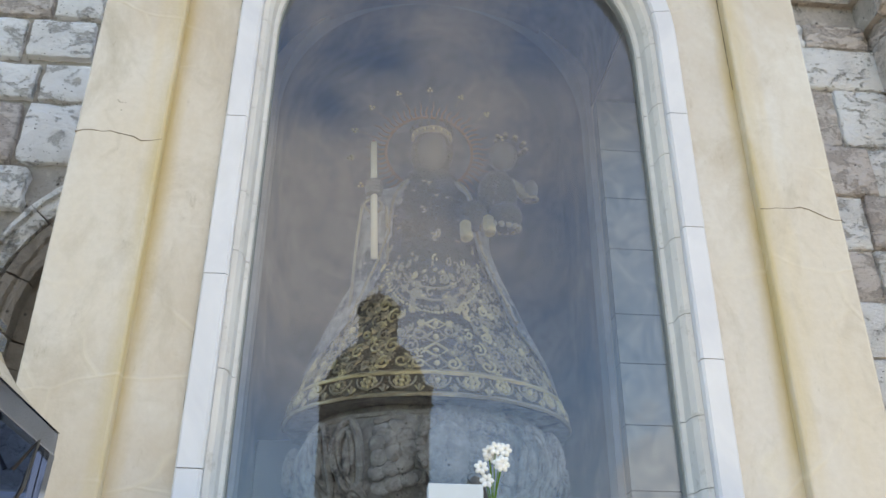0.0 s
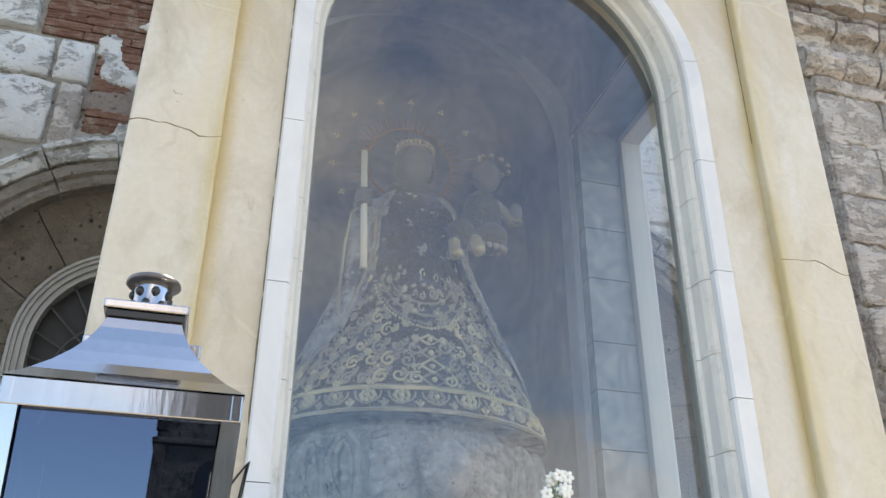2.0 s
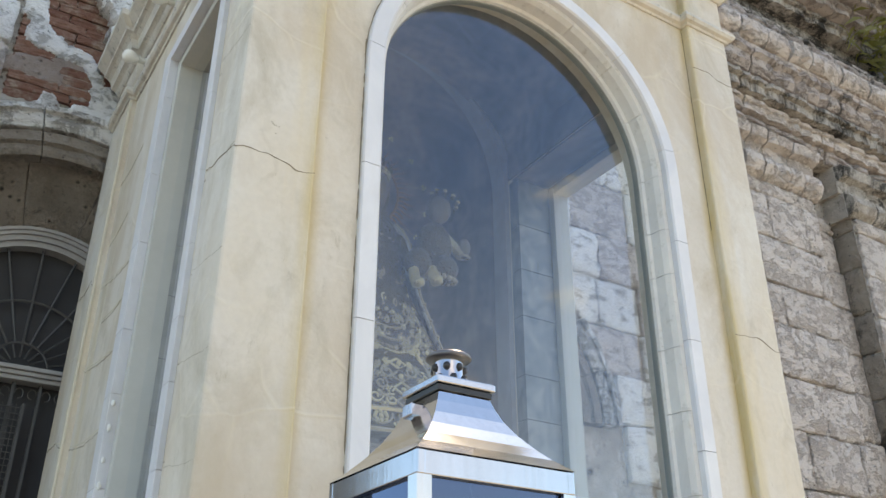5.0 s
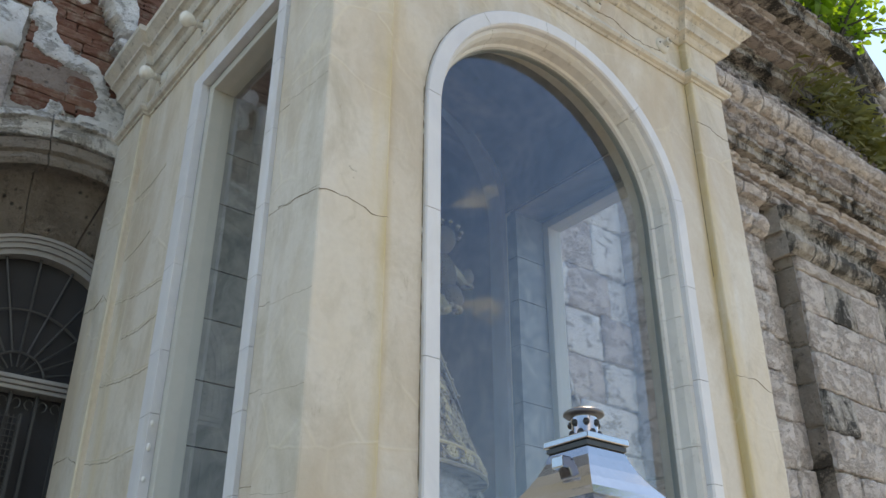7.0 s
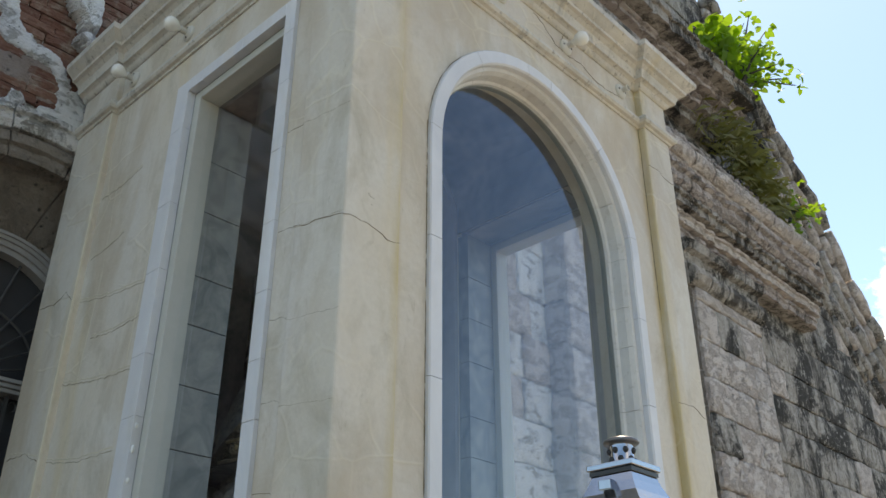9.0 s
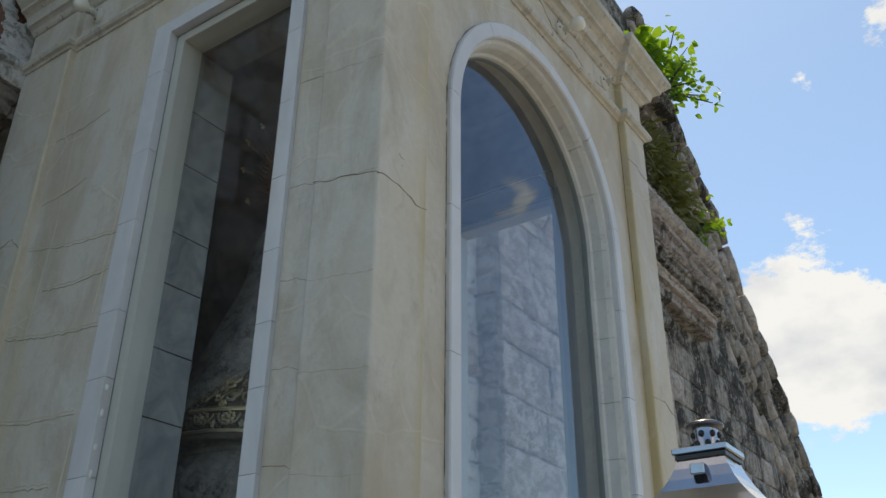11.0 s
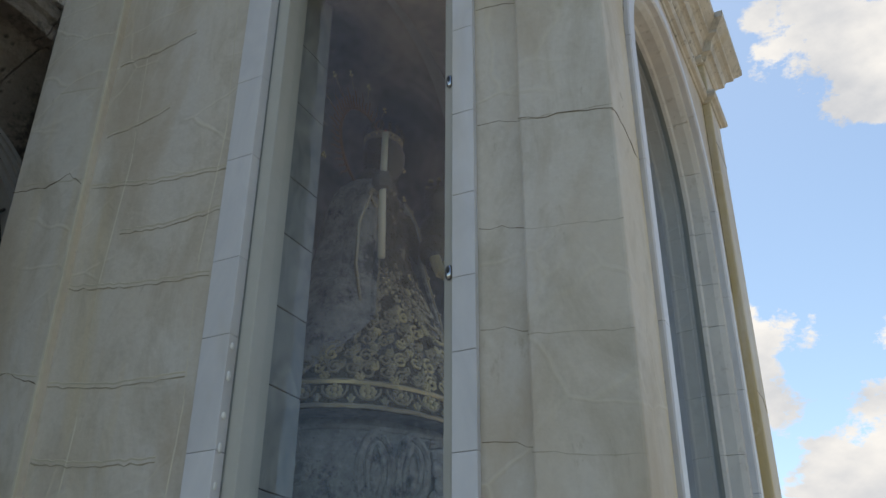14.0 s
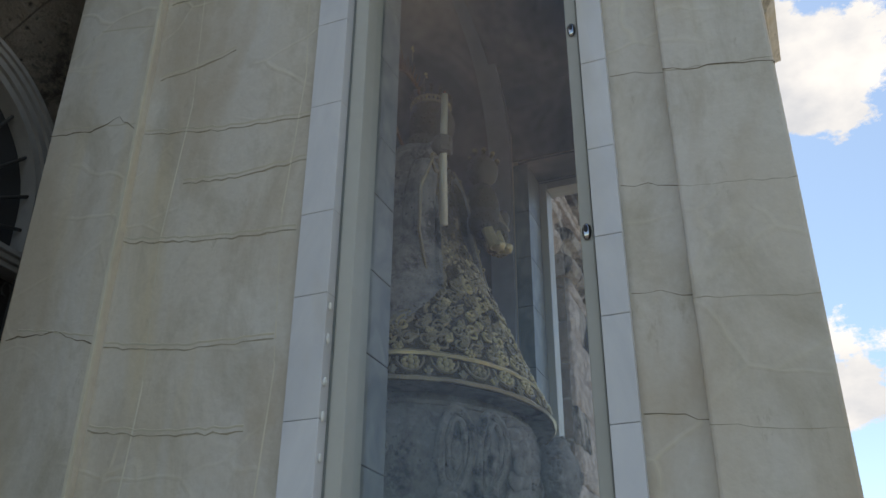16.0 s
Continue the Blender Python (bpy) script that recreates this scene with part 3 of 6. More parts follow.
bm = bmesh.new()
steps = 20
prof = [(CX + 0.62 * math.cos(math.pi * i / steps), 3.60 + 0.47 * math.sin(math.pi * i / steps)) for i in range(steps + 1)]
for (xa, za), (xb, zc) in zip(prof, prof[1:]):
    bm.faces.new([bm.verts.new(p) for p in ((xa, 1.86, za), (xb, 1.86, zc), (xb, 2.70, zc), (xa, 2.70, za))])
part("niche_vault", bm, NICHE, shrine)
part("roof_slab", box(XL - 0.02, XR + 0.02, YF - 0.01, YB, 4.128, 4.27, 0.01), DARK_STONE, shrine)

# ---- mouldings that break forward over the pilasters ----
def around(off):
    """The plan line round the three free sides, at the panels and breaking out over the pilasters, off metres out."""
    line = [(XL, YB), (XL, 3.205), (XS, 3.205), (XS, 1.905), (XL, 1.905), (XL, YF), (-0.484, YF), (-0.484, YP),
            (0.884, YP), (0.884, YF), (XR, YF), (XR, 1.905), (XSR, 1.905), (XSR, 3.205), (XR, 3.205), (XR, YB)]
    turn = [(-1, 0), (-1, -1), (-1, -1), (-1, 1), (-1, 1), (-1, -1), (1, -1), (1, -1), (-1, -1), (-1, -1), (1, -1), (1, 1), (1, 1), (1, -1), (1, -1), (1, 0)]
    return [(x + nx * off, y + ny * off) for (x, y), (nx, ny) in zip(line, turn)]


def moulding(name, profile, material):
    bm = bmesh.new()
    rows = [[bm.verts.new((x, y, z)) for x, y in around(o)] for o, z in profile]
    for a, b in zip(rows, rows[1:]):
        for i in range(len(a) - 1):
            bm.faces.new((a[i], a[i + 1], b[i + 1], b[i]))
    bmesh.ops.recalc_face_normals(bm, faces=bm.faces)
    return part(name, bm, material, shrine)


moulding("astragal", [(-0.01, 3.765), (0.006, 3.765), (0.010, 3.772), (0.022, 3.776), (0.029, 3.786), (0.029, 3.798), (0.022, 3.808), (0.010, 3.812), (0.008, 3.822), (-0.01, 3.826)], CREAM_WORN)
moulding("cornice", [(-0.02, 3.955), (0.006, 3.957), (0.014, 3.964), (0.020, 3.976), (0.030, 3.982), (0.040, 3.984), (0.044, 4.000), (0.050, 4.018), (0.064, 4.030),
                     (0.078, 4.034), (0.080, 4.046), (0.092, 4.056), (0.108, 4.072), (0.113, 4.076), (0.115, 4.100), (0.06, 4.108), (-0.03, 4.112)], CREAM_WORN)


# ---- marble surrounds, block by block ----
def arch_at(s, half, z0):
    """The point s metres along the round-headed line, and the way inwards."""
    leg = SPRING - z0
    if s < leg:
        return CX - half, z0 + s, 1.0, 0.0
    arc = math.pi * half
    if s < leg + arc:
        a = math.pi - (s - leg) / half
        return CX + half * math.cos(a), SPRING + half * math.sin(a), -math.cos(a), -math.sin(a)
    return CX + half, SPRING - (s - leg - arc), -1.0, 0.0


def arch_piece(s0, s1, half, z0, section):
    n = max(2, int((s1 - s0) / 0.05) + 1)
    bm = bmesh.new()
    rings = []
    for i in range(n + 1):
        x, z, nx, nz = arch_at(s0 + (s1 - s0) * i / n, half, z0)
        rings.append([bm.verts.new((x + nx * d, y, z + nz * d)) for d, y in section])
    k = len(section)
    for a, b in zip(rings, rings[1:]):
        for i in range(k):
            bm.faces.new((a[i], b[i], b[(i + 1) % k], a[(i + 1) % k]))
    bm.faces.new(rings[0])
    bm.faces.new(rings[-1][::-1])
    bmesh.ops.recalc_face_normals(bm, faces=bm.faces)
    return bm


LEG, HALF = SPRING - Z0, 0.554
ARC = math.pi * HALF
joints = [0.0, 0.06, 0.47, LEG - 0.332, LEG + 0.04, LEG + 0.50, LEG + 0.80, LEG + 0.94, LEG + 1.28, LEG + 1.66, LEG + ARC + 0.25, LEG + ARC + 0.568, LEG + ARC + 0.888, 2 * LEG + ARC]
flat_band = [(0.0, 1.738), (0.0, 1.724), (0.004, 1.720), (0.046, 1.720), (0.051, 1.726), (0.051, 1.762), (0.0, 1.762)]
for a, b in zip(joints, joints[1:]):
    part("marble_block", arch_piece(a + 0.001, b - 0.001, HALF, Z0, flat_band), MARBLE, shrine)
inner_band = [(0.0, 1.744), (0.012, 1.748), (0.020, 1.765), (0.022, 1.800), (0.030, 1.806), (0.032, 1.832), (0.0, 1.832)]
IH = HALF - 0.0515
total = 2 * LEG + math.pi * IH
s = 0.0
while s < total - 0.01:
    e = min(total, s + random.choice((0.15, 0.19, 0.23, 0.27)))
    part("marble_lining", arch_piece(s + 0.0008, e - 0.0008, IH, Z0, inner_band), LINING, shrine)
    s = e
part("glass_seal", arch_piece(0.0, total, IH, Z0, [(0.026, 1.816), (0.034, 1.818), (0.034, 1.838), (0.026, 1.838)]), SEAL_GAP, shrine)

bm = bmesh.new()
pane = arch_outline(CX, 0.476, Z0, SPRING, 40)
bm.faces.new([bm.verts.new((x, 1.826, z)) for x, z in pane])
glass = part("front_glass", bm, GLASS, shrine, "dark reflective arched glass pane")
glass.visible_shadow = False



def quad_x(x, y0, y1, z0, z1):
    bm = bmesh.new()
    bm.faces.new([bm.verts.new(p) for p in ((x, y0, z0), (x, y1, z0), (x, y1, z1), (x, y0, z1))])
    return bm


for sign, xo in ((-1, XS), (1, XSR)):
    out = sign
    # upright blocks of the surround, then the lintel
    for y0, y1, step in ((WY0 - 0.052, WY0, 0.165), (WY1, WY1 + 0.080, 0.215)):
        z = Z0 - 0.3
        while z < WZ1 + 0.05:
            zn = min(WZ1 + 0.05, z + step * random.uniform(0.9, 1.5))
            a, b = sorted((xo - out * 0.075, xo + out * 0.014))
            part("marble_block", box(a, b, y0, y1, z + 0.0004, zn - 0.0004, 0.0015), MARBLE, shrine)
            z = zn
    y = WY0
    while y < WY1 - 0.01:
        yn = min(WY1, y + 0.235)
        a, b = sorted((xo - out * 0.080, xo + out * 0.014))
        part("marble_block", box(a, b, y + 0.0004, yn - 0.0004, WZ1, WZ1 + 0.05, 0.0015), MARBLE, shrine)
        y = yn
    # aluminium window with its glass
    win = thing("window_side", "", "", "", "")
    win.parent = shrine
    win.name = "side_window"
    xa, xb = sorted((xo - out * 0.014, xo - out * 0.092))
    for y0, y1, z0, z1 in ((WY0 + 0.006, WY0 + 0.032, Z0, WZ1 - 0.006), (WY1 - 0.042, WY1 - 0.006, Z0, WZ1 - 0.006), (WY0 + 0.033, WY1 - 0.043, WZ1 - 0.038, WZ1 - 0.006)):
        part("window_frame", box(xa, xb, y0, y1, z0, z1, 0.003), ALU, win)
    # grey strips fill the open gap round the frame, standing in for its shade
    sa, sb = sorted((xo - out * 0.016, xo - out * 0.090))
    for y0, y1, z0, z1 in ((WY0 + 0.0005, WY0 + 0.0055, Z0, WZ1 - 0.0005), (WY1 - 0.0055, WY1 - 0.0005, Z0, WZ1 - 0.0005), (WY0 + 0.006, WY1 - 0.006, WZ1 - 0.0055, WZ1 - 0.0005)):
        part("seal", box(sa, sb, y0, y1, z0, z1), SEAL_GAP, win)
    g = part("pane", quad_x(xo - out * 0.060, WY0 + 0.028, WY1 - 0.032, Z0, WZ1 - 0.032), SIDE_GLASS, win)
    g.visible_shadow = False
    # tiles on the inner rear jamb of the opening
    for yy0, yy1 in ((WY1 - 0.014, WY1 + 0.046),):
        z = Z0
        while z < WZ1:
            zn = min(WZ1 - 0.001, z + random.choice((0.17, 0.20, 0.24)))
            xa2, xb2 = (xo + 0.094, -0.398) if sign < 0 else (0.793, xo - 0.094)
            part("tile", box(xa2, xb2, yy0, yy1, z + 0.0012, zn - 0.0012, 0.002), TILE, shrine)
            z = zn
            if zn > WZ1 - 0.01:
                break


# ---- the church front behind ----
def rough_block(seed):
    """A unit block with worn edges and an uneven face, to be scaled."""
    rnd = random.Random(seed)
    bm = bmesh.new()
    n = 5
    grid = [[None] * (n + 1) for _ in range(n + 1)]
    for i in range(n + 1):
        for j in range(n + 1):
            edge = i in (0, n) or j in (0, n)
            corner = i in (0, n) and j in (0, n)
            x, z = i / n - 0.5, j / n - 0.5
            x += rnd.uniform(-0.022, 0.022) - (0.006 if i == n else -0.006 if i == 0 else 0) * (1.6 if corner else 1)
            z += rnd.uniform(-0.03, 0.03) - (0.010 if j == n else -0.010 if j == 0 else 0) * (1.6 if corner else 1)
            y = -0.5 + (rnd.uniform(0.04, 0.20) if edge else rnd.uniform(-0.13, 0.10))
            grid[i][j] = bm.verts.new((x, y, z))
    for i in range(n):
        for j in range(n):
            bm.faces.new((grid[i][j], grid[i + 1][j], grid[i + 1][j + 1], grid[i][j + 1]))
    ring = [grid[i][0] for i in range(n + 1)] + [grid[n][j] for j in range(1, n + 1)] + [grid[i][n] for i in range(n - 1, -1, -1)] + [grid[0][j] for j in range(n - 1, 0, -1)]
    base = [bm.verts.new((v.co.x * 1.02, 0.5, v.co.z * 1.02)) for v in ring]
    for i in range(len(ring)):
        j = (i + 1) % len(ring)
        bm.faces.new((ring[j], ring[i], base[i], base[j]))
    bmesh.ops.recalc_face_normals(bm, faces=bm.faces)
    return bm


BLOCKS = {}
for kind, material in (("pale", PALE_STONE), ("dark", DARK_STONE), ("arch", ARCH_STONE), ("brick", BRICK), ("white", WHITEWASH)):
    BLOCKS[kind] = [link_mesh("stone_block", rough_block(k), material, kind != "brick") for k in range(6)]


def stone(kind, x0, x1, z0, z1, y, parent, depth=0.05, rnd=random, name="stone", lean=0.0):
    ob = new(name, rnd.choice(BLOCKS[kind]))
    ob.matrix_world = Matrix.Translation(((x0 + x1) / 2, y, (z0 + z1) / 2)) @ Matrix.Rotation(lean, 4, "Y") @ Matrix.Diagonal(((x1 - x0), depth, (z1 - z0), 1))
    ob.parent = parent
    return ob


def courses(parent, x0, x1, z0, z1, y, kinds, height=(0.26, 0.36), width=(0.28, 0.62), keep=None, seed=1, gap=0.004):
    rnd = random.Random(seed)
    z = z0
    while z < z1 - 0.05:
        zn = min(z1, z + rnd.uniform(*height))
        x = x0 - rnd.uniform(0, 0.2)
        while x < x1:
            xn = x + rnd.uniform(*width)
            a, b = max(x, x0), min(xn, x1)
            if b - a > 0.07 and (keep is None or keep((a + b) / 2, (z + zn) / 2)):
                m = gap * rnd.uniform(0.6, 1.5)
                stone(kinds((a + b) / 2, (z + zn) / 2, rnd), a + m, b - m, z + m, zn - m, y - rnd.uniform(0.0, 0.018), parent, 0.06, rnd)
            x = xn
        z = zn


def slab(name, x0, x1, y0, y1, z0, z1, label, material=None):
    return setting(name, box(x0, x1, y0, y1, z0, z1), material or MORTAR, label, "wall")


DOOR_X, DOOR_Z, DOOR_R = -0.80, 2.92, 0.695
DOOR2_X = 2 * CX - DOOR_X
wall_left = setting("wall_left", wall_with_arch(-1.95, 0.20, 3.552, 4.50, 0.0, 8.0, DOOR_X, DOOR_R, 0.0, DOOR_Z), CREVICE, "old coral-stone church wall with exposed brick and flaking whitewash", "wall")
wall_right = setting("wall_right", wall_with_arch(0.20, 7.0, 3.580, 4.50, 0.0, 5.6, DOOR2_X, DOOR_R, 0.0, DOOR_Z), MORTAR, "pale whitewashed coral-stone church wall beside the shrine", "wall")
pier_1 = slab("wall_pier_1", 2.66, 4.07, 3.41, 3.58, 0.0, 4.92, "pale coral-stone pilaster of the church front")
pier_2 = slab("wall_pier_2", 4.54, 5.76, 3.41, 3.58, 0.0, 4.92, "weathered coral-stone pilaster of the church front")


def skyline(x):
    pts = [(1.3, 9.6), (6.3, 9.3), (6.7, 8.9), (7.3, 8.15), (8.5, 7.3), (9.0, 6.6), (10.3, 5.45), (11.4, 4.25), (12.2, 3.0)]
    for (a, za), (b, zb) in zip(pts, pts[1:]):
        if x <= b:
            return za + (zb - za) * (x - a) / (b - a)
    return 3.0


# the raking upper wall, one slab with a stepped worn edge
bm = bmesh.new()
line = [(1.3 + 0.3 * i, skyline(1.3 + 0.3 * i) - 0.05 + 0.10 * noise.noise((i * 0.7, 0, 3))) for i in range(36)]
front = [bm.verts.new((x, 3.585, z)) for x, z in line]
rear = [bm.verts.new((x, 4.40, z - 0.1)) for x, z in line]
foot = [bm.verts.new((x, 3.585, 0.0 if x > 5.7 else 4.9)) for x, z in line]
for i in range(len(line) - 1):
    bm.faces.new((foot[i], foot[i + 1], front[i + 1], front[i]))
    bm.faces.new((front[i], front[i + 1], rear[i + 1], rear[i]))
wall_upper = setting("wall_upper", bm, DARK_STONE, "black-weathered raking upper church wall with plants", "wall")


def tint(x, z, rnd):
    return "dark" if rnd.random() < min(0.95, 0.03 + 0.5 * max(0.0, z - 4.75) + 0.14 * max(0.0, x - 4.3) + 0.7 * max(0.0, x - 5.7)) else "pale"


def off_arch(x, z):
    return math.hypot(x - DOOR2_X, max(0.0, z - DOOR_Z)) > DOOR_R + 0.20


courses(wall_right, 1.12, 2.66, 1.4, 4.9, 3.580, lambda x, z, r: "white" if r.random() < 0.60 else "pale", keep=off_arch, seed=3)
courses(wall_right, 4.07, 4.54, 2.2, 4.9, 3.580, tint, seed=4)
courses(pier_1, 2.66, 4.07, 1.6, 4.86, 3.41, tint, seed=5)
courses(pier_2, 4.54, 5.76, 2.0, 4.86, 3.41, tint, seed=6)
courses(wall_upper, 5.78, 11.6, 2.6, 9.0, 3.585, tint, height=(0.28, 0.4), width=(0.35, 0.8), keep=lambda x, z: z < skyline(x) - 1.05, seed=7)
for pier, xa in ((pier_1, 2.66), (pier_2, 4.54)):
    rnd = random.Random(9)
    z = 1.6
    while z < 4.82:
        zn = min(4.88, z + rnd.uniform(0.26, 0.36))
        ob = stone("pale" if xa < 4 else "arch", -0.085, 0.085, z + 0.008, zn - 0.008, 0, pier, 0.05, rnd)
        ob.matrix_world = Matrix.Translation((xa, 3.495, (z + zn) / 2)) @ Matrix.Rotation(radians(-90), 4, "Z") @ Matrix.Diagonal((0.17, 0.05, zn - z - 0.008, 1))
        z = zn


def ledge(name, profile, x0, x1, y, material, label):
    """A worn moulded ledge along x, in stones of uneven length, as one piece of the setting with stones under it."""
    top = setting(name, box(x0, x1, y - 0.02, y + 0.3, profile[0][1], profile[-1][1]), MORTAR, label, "ledge")
    rnd = random.Random(len(name) + int(x0 * 10))
    x = x0
    while x < x1 - 0.02:
        xn = min(x1, x + rnd.uniform(0.14, 0.38))
        bm = bmesh.new()
        n = 5
        rings = []
        wob = [rnd.uniform(-0.006, 0.006) + (0.025 if rnd.random() < 0.10 else 0) for _ in range(n + 1)]
        for i in range(n + 1):
            t = i / n
            shrink = 0.010 if i in (0, n) else 0.0
            rings.append([bm.verts.new((x + 0.006 + (xn - x - 0.012) * t, y - max(0.0, o - shrink) + wob[i] + rnd.uniform(-0.004, 0.004), z + rnd.uniform(-0.004, 0.004))) for o, z in profile])
        k = len(profile)
        for a, b in zip(rings, rings[1:]):
            for i in range(k - 1):
                bm.faces.new((a[i], b[i], b[i + 1], a[i + 1]))
        bm.faces.new(rings[0])
        bm.faces.new(rings[-1][::-1])
        bmesh.ops.recalc_face_normals(bm, faces=bm.faces)
        part("stone", bm, material, top)
        x = xn
    return top


roll = [(-0.05, 4.86), (0.03, 4.86), (0.08, 4.89), (0.11, 4.95), (0.10, 5.01), (0.05, 5.05), (-0.05, 5.06)]
ledge("capital_1", roll, 2.60, 4.13, 3.41, PALE_STONE, "worn roll moulding at the head of the stone pilaster")
ledge("capital_2", roll, 4.48, 5.82, 3.41, DARK_STONE, "worn roll moulding at the head of the dark pilaster")
step = [(-0.1, 5.06), (0.02, 5.07), (0.04, 5.16), (0.10, 5.18), (0.12, 5.25), (0.09, 5.28), (-0.1, 5.29)]
ledge("architrave_1", step, 2.56, 4.16, 3.42, PALE_STONE, "stepped coral-stone architrave over the pilaster")
ledge("architrave_2", step, 4.44, 5.86, 3.42, DARK_STONE, "stepped blackened architrave of the church front")
ledge("architrave_3", step, 1.15, 2.56, 3.56, PALE_STONE, "stepped pale architrave beside the shrine")
def course(z0, z1, out, lip=0.02):
    """The profile of a flat course with a worn lip at its head."""
    return [(-0.1, z0), (out - lip, z0 + 0.004), (out - lip, z1 - 0.05), (out, z1 - 0.04), (out, z1 - 0.012), (out - 0.012, z1 - 0.002), (-0.1, z1)]


ROSE_STONE = mat_flaked("rosy_sooted_stone", (0.62, 0.555, 0.53), (0.42, 0.365, 0.345), 0.50, 0.10)
ledge("bed_course", course(5.29, 5.40, 0.07), 1.15, 7.3, 3.44, ROSE_STONE, "rosy weathered bed course under the cornice")
ledge("dentil_course", course(5.405, 5.52, 0.13), 1.15, 7.3, 3.44, PALE_STONE, "worn pale stepped course under the cornice")
ledge("cornice_course", course(5.525, 5.65, 0.21, 0.035), 1.15, 7.3, 3.44, DARK_STONE, "blackened stepped course of the church cornice")
band = [(-0.1, 5.66), (0.20, 5.67), (0.24, 5.71), (0.24, 5.78), (0.28, 5.80), (0.28, 5.84), (-0.1, 5.85)]
ledge("fillet_course", band, 1.15, 7.2, 3.44, ROSE_STONE, "flat worn fillet above the cornice")
pipe = [(-0.1, 5.88)] + [(0.245 - 0.095 * math.cos(w), 5.985 + 0.10 * math.sin(w)) for w in [math.pi * (-0.5 - k / 8) for k in range(9)]] + [(-0.1, 6.09)]
pipe = [(max(-0.1, o), z) for o, z in pipe]
ledge("string_course", pipe, 1.15, 7.0, 3.44, PALE_STONE, "rounded string course above the cornice")
ledge("block_course", course(6.10, 6.34, 0.19, 0.012), 1.5, 6.7, 3.46, ROSE_STONE, "rosy squared blocks above the string course")
ledge("broken_course", course(6.345, 6.48, 0.12), 1.5, 6.6, 3.46, DARK_STONE, "broken blackened stones above the string course")
for k, (z0, z1, out) in enumerate(((6.86, 6.98, 0.16), (6.985, 7.09, 0.29), (7.095, 7.19, 0.42), (7.195, 7.36, 0.57))):
    ledge("upper_cornice_%d" % (k + 1), course(z0, z1, out, 0.03), 2.5, 5.8, 3.56, DARK_STONE if k in (0, 3) else ROSE_STONE, "stepped blackened upper cornice with plants growing on it")
courses(wall_upper, 1.35, 6.3, 6.48, 6.88, 3.585, lambda x, z, r: "dark" if r.random() < 0.6 else "pale", seed=11)
courses(wall_upper, 1.35, 6.3, 7.38, 9.1, 3.585, lambda x, z, r: "dark", seed=12)

# ---- the doorway on the other side: arch stones, fanlight, gate ----
def swept_piece(cx, a0, a1, section, rnd, rough=0.006):
    """A stone of a round arch: the section (radius, y) carried from bearing a0 to a1."""
    bm = bmesh.new()
    rings = []
    for k in range(6):
        a = a0 + (a1 - a0) * k / 5
        rings.append([bm.verts.new((cx + (r + rnd.uniform(-rough, rough)) * math.cos(a), y + rnd.uniform(-rough, rough), DOOR_Z + r * math.sin(a))) for r, y in section])
    n = len(section)
    for p, q in zip(rings, rings[1:]):
        for t in range(n):
            bm.faces.new((p[t], q[t], q[(t + 1) % n], p[(t + 1) % n]))
    bm.faces.new(rings[0])
    bm.faces.new(rings[-1][::-1])
    bmesh.ops.recalc_face_normals(bm, faces=bm.faces)
    return bm


FAN_R, FAN_Z, SILL_Z, FY = 0.452, 2.94, 2.792, 3.80     # fanlight: radius, springing, top of the transom, plane


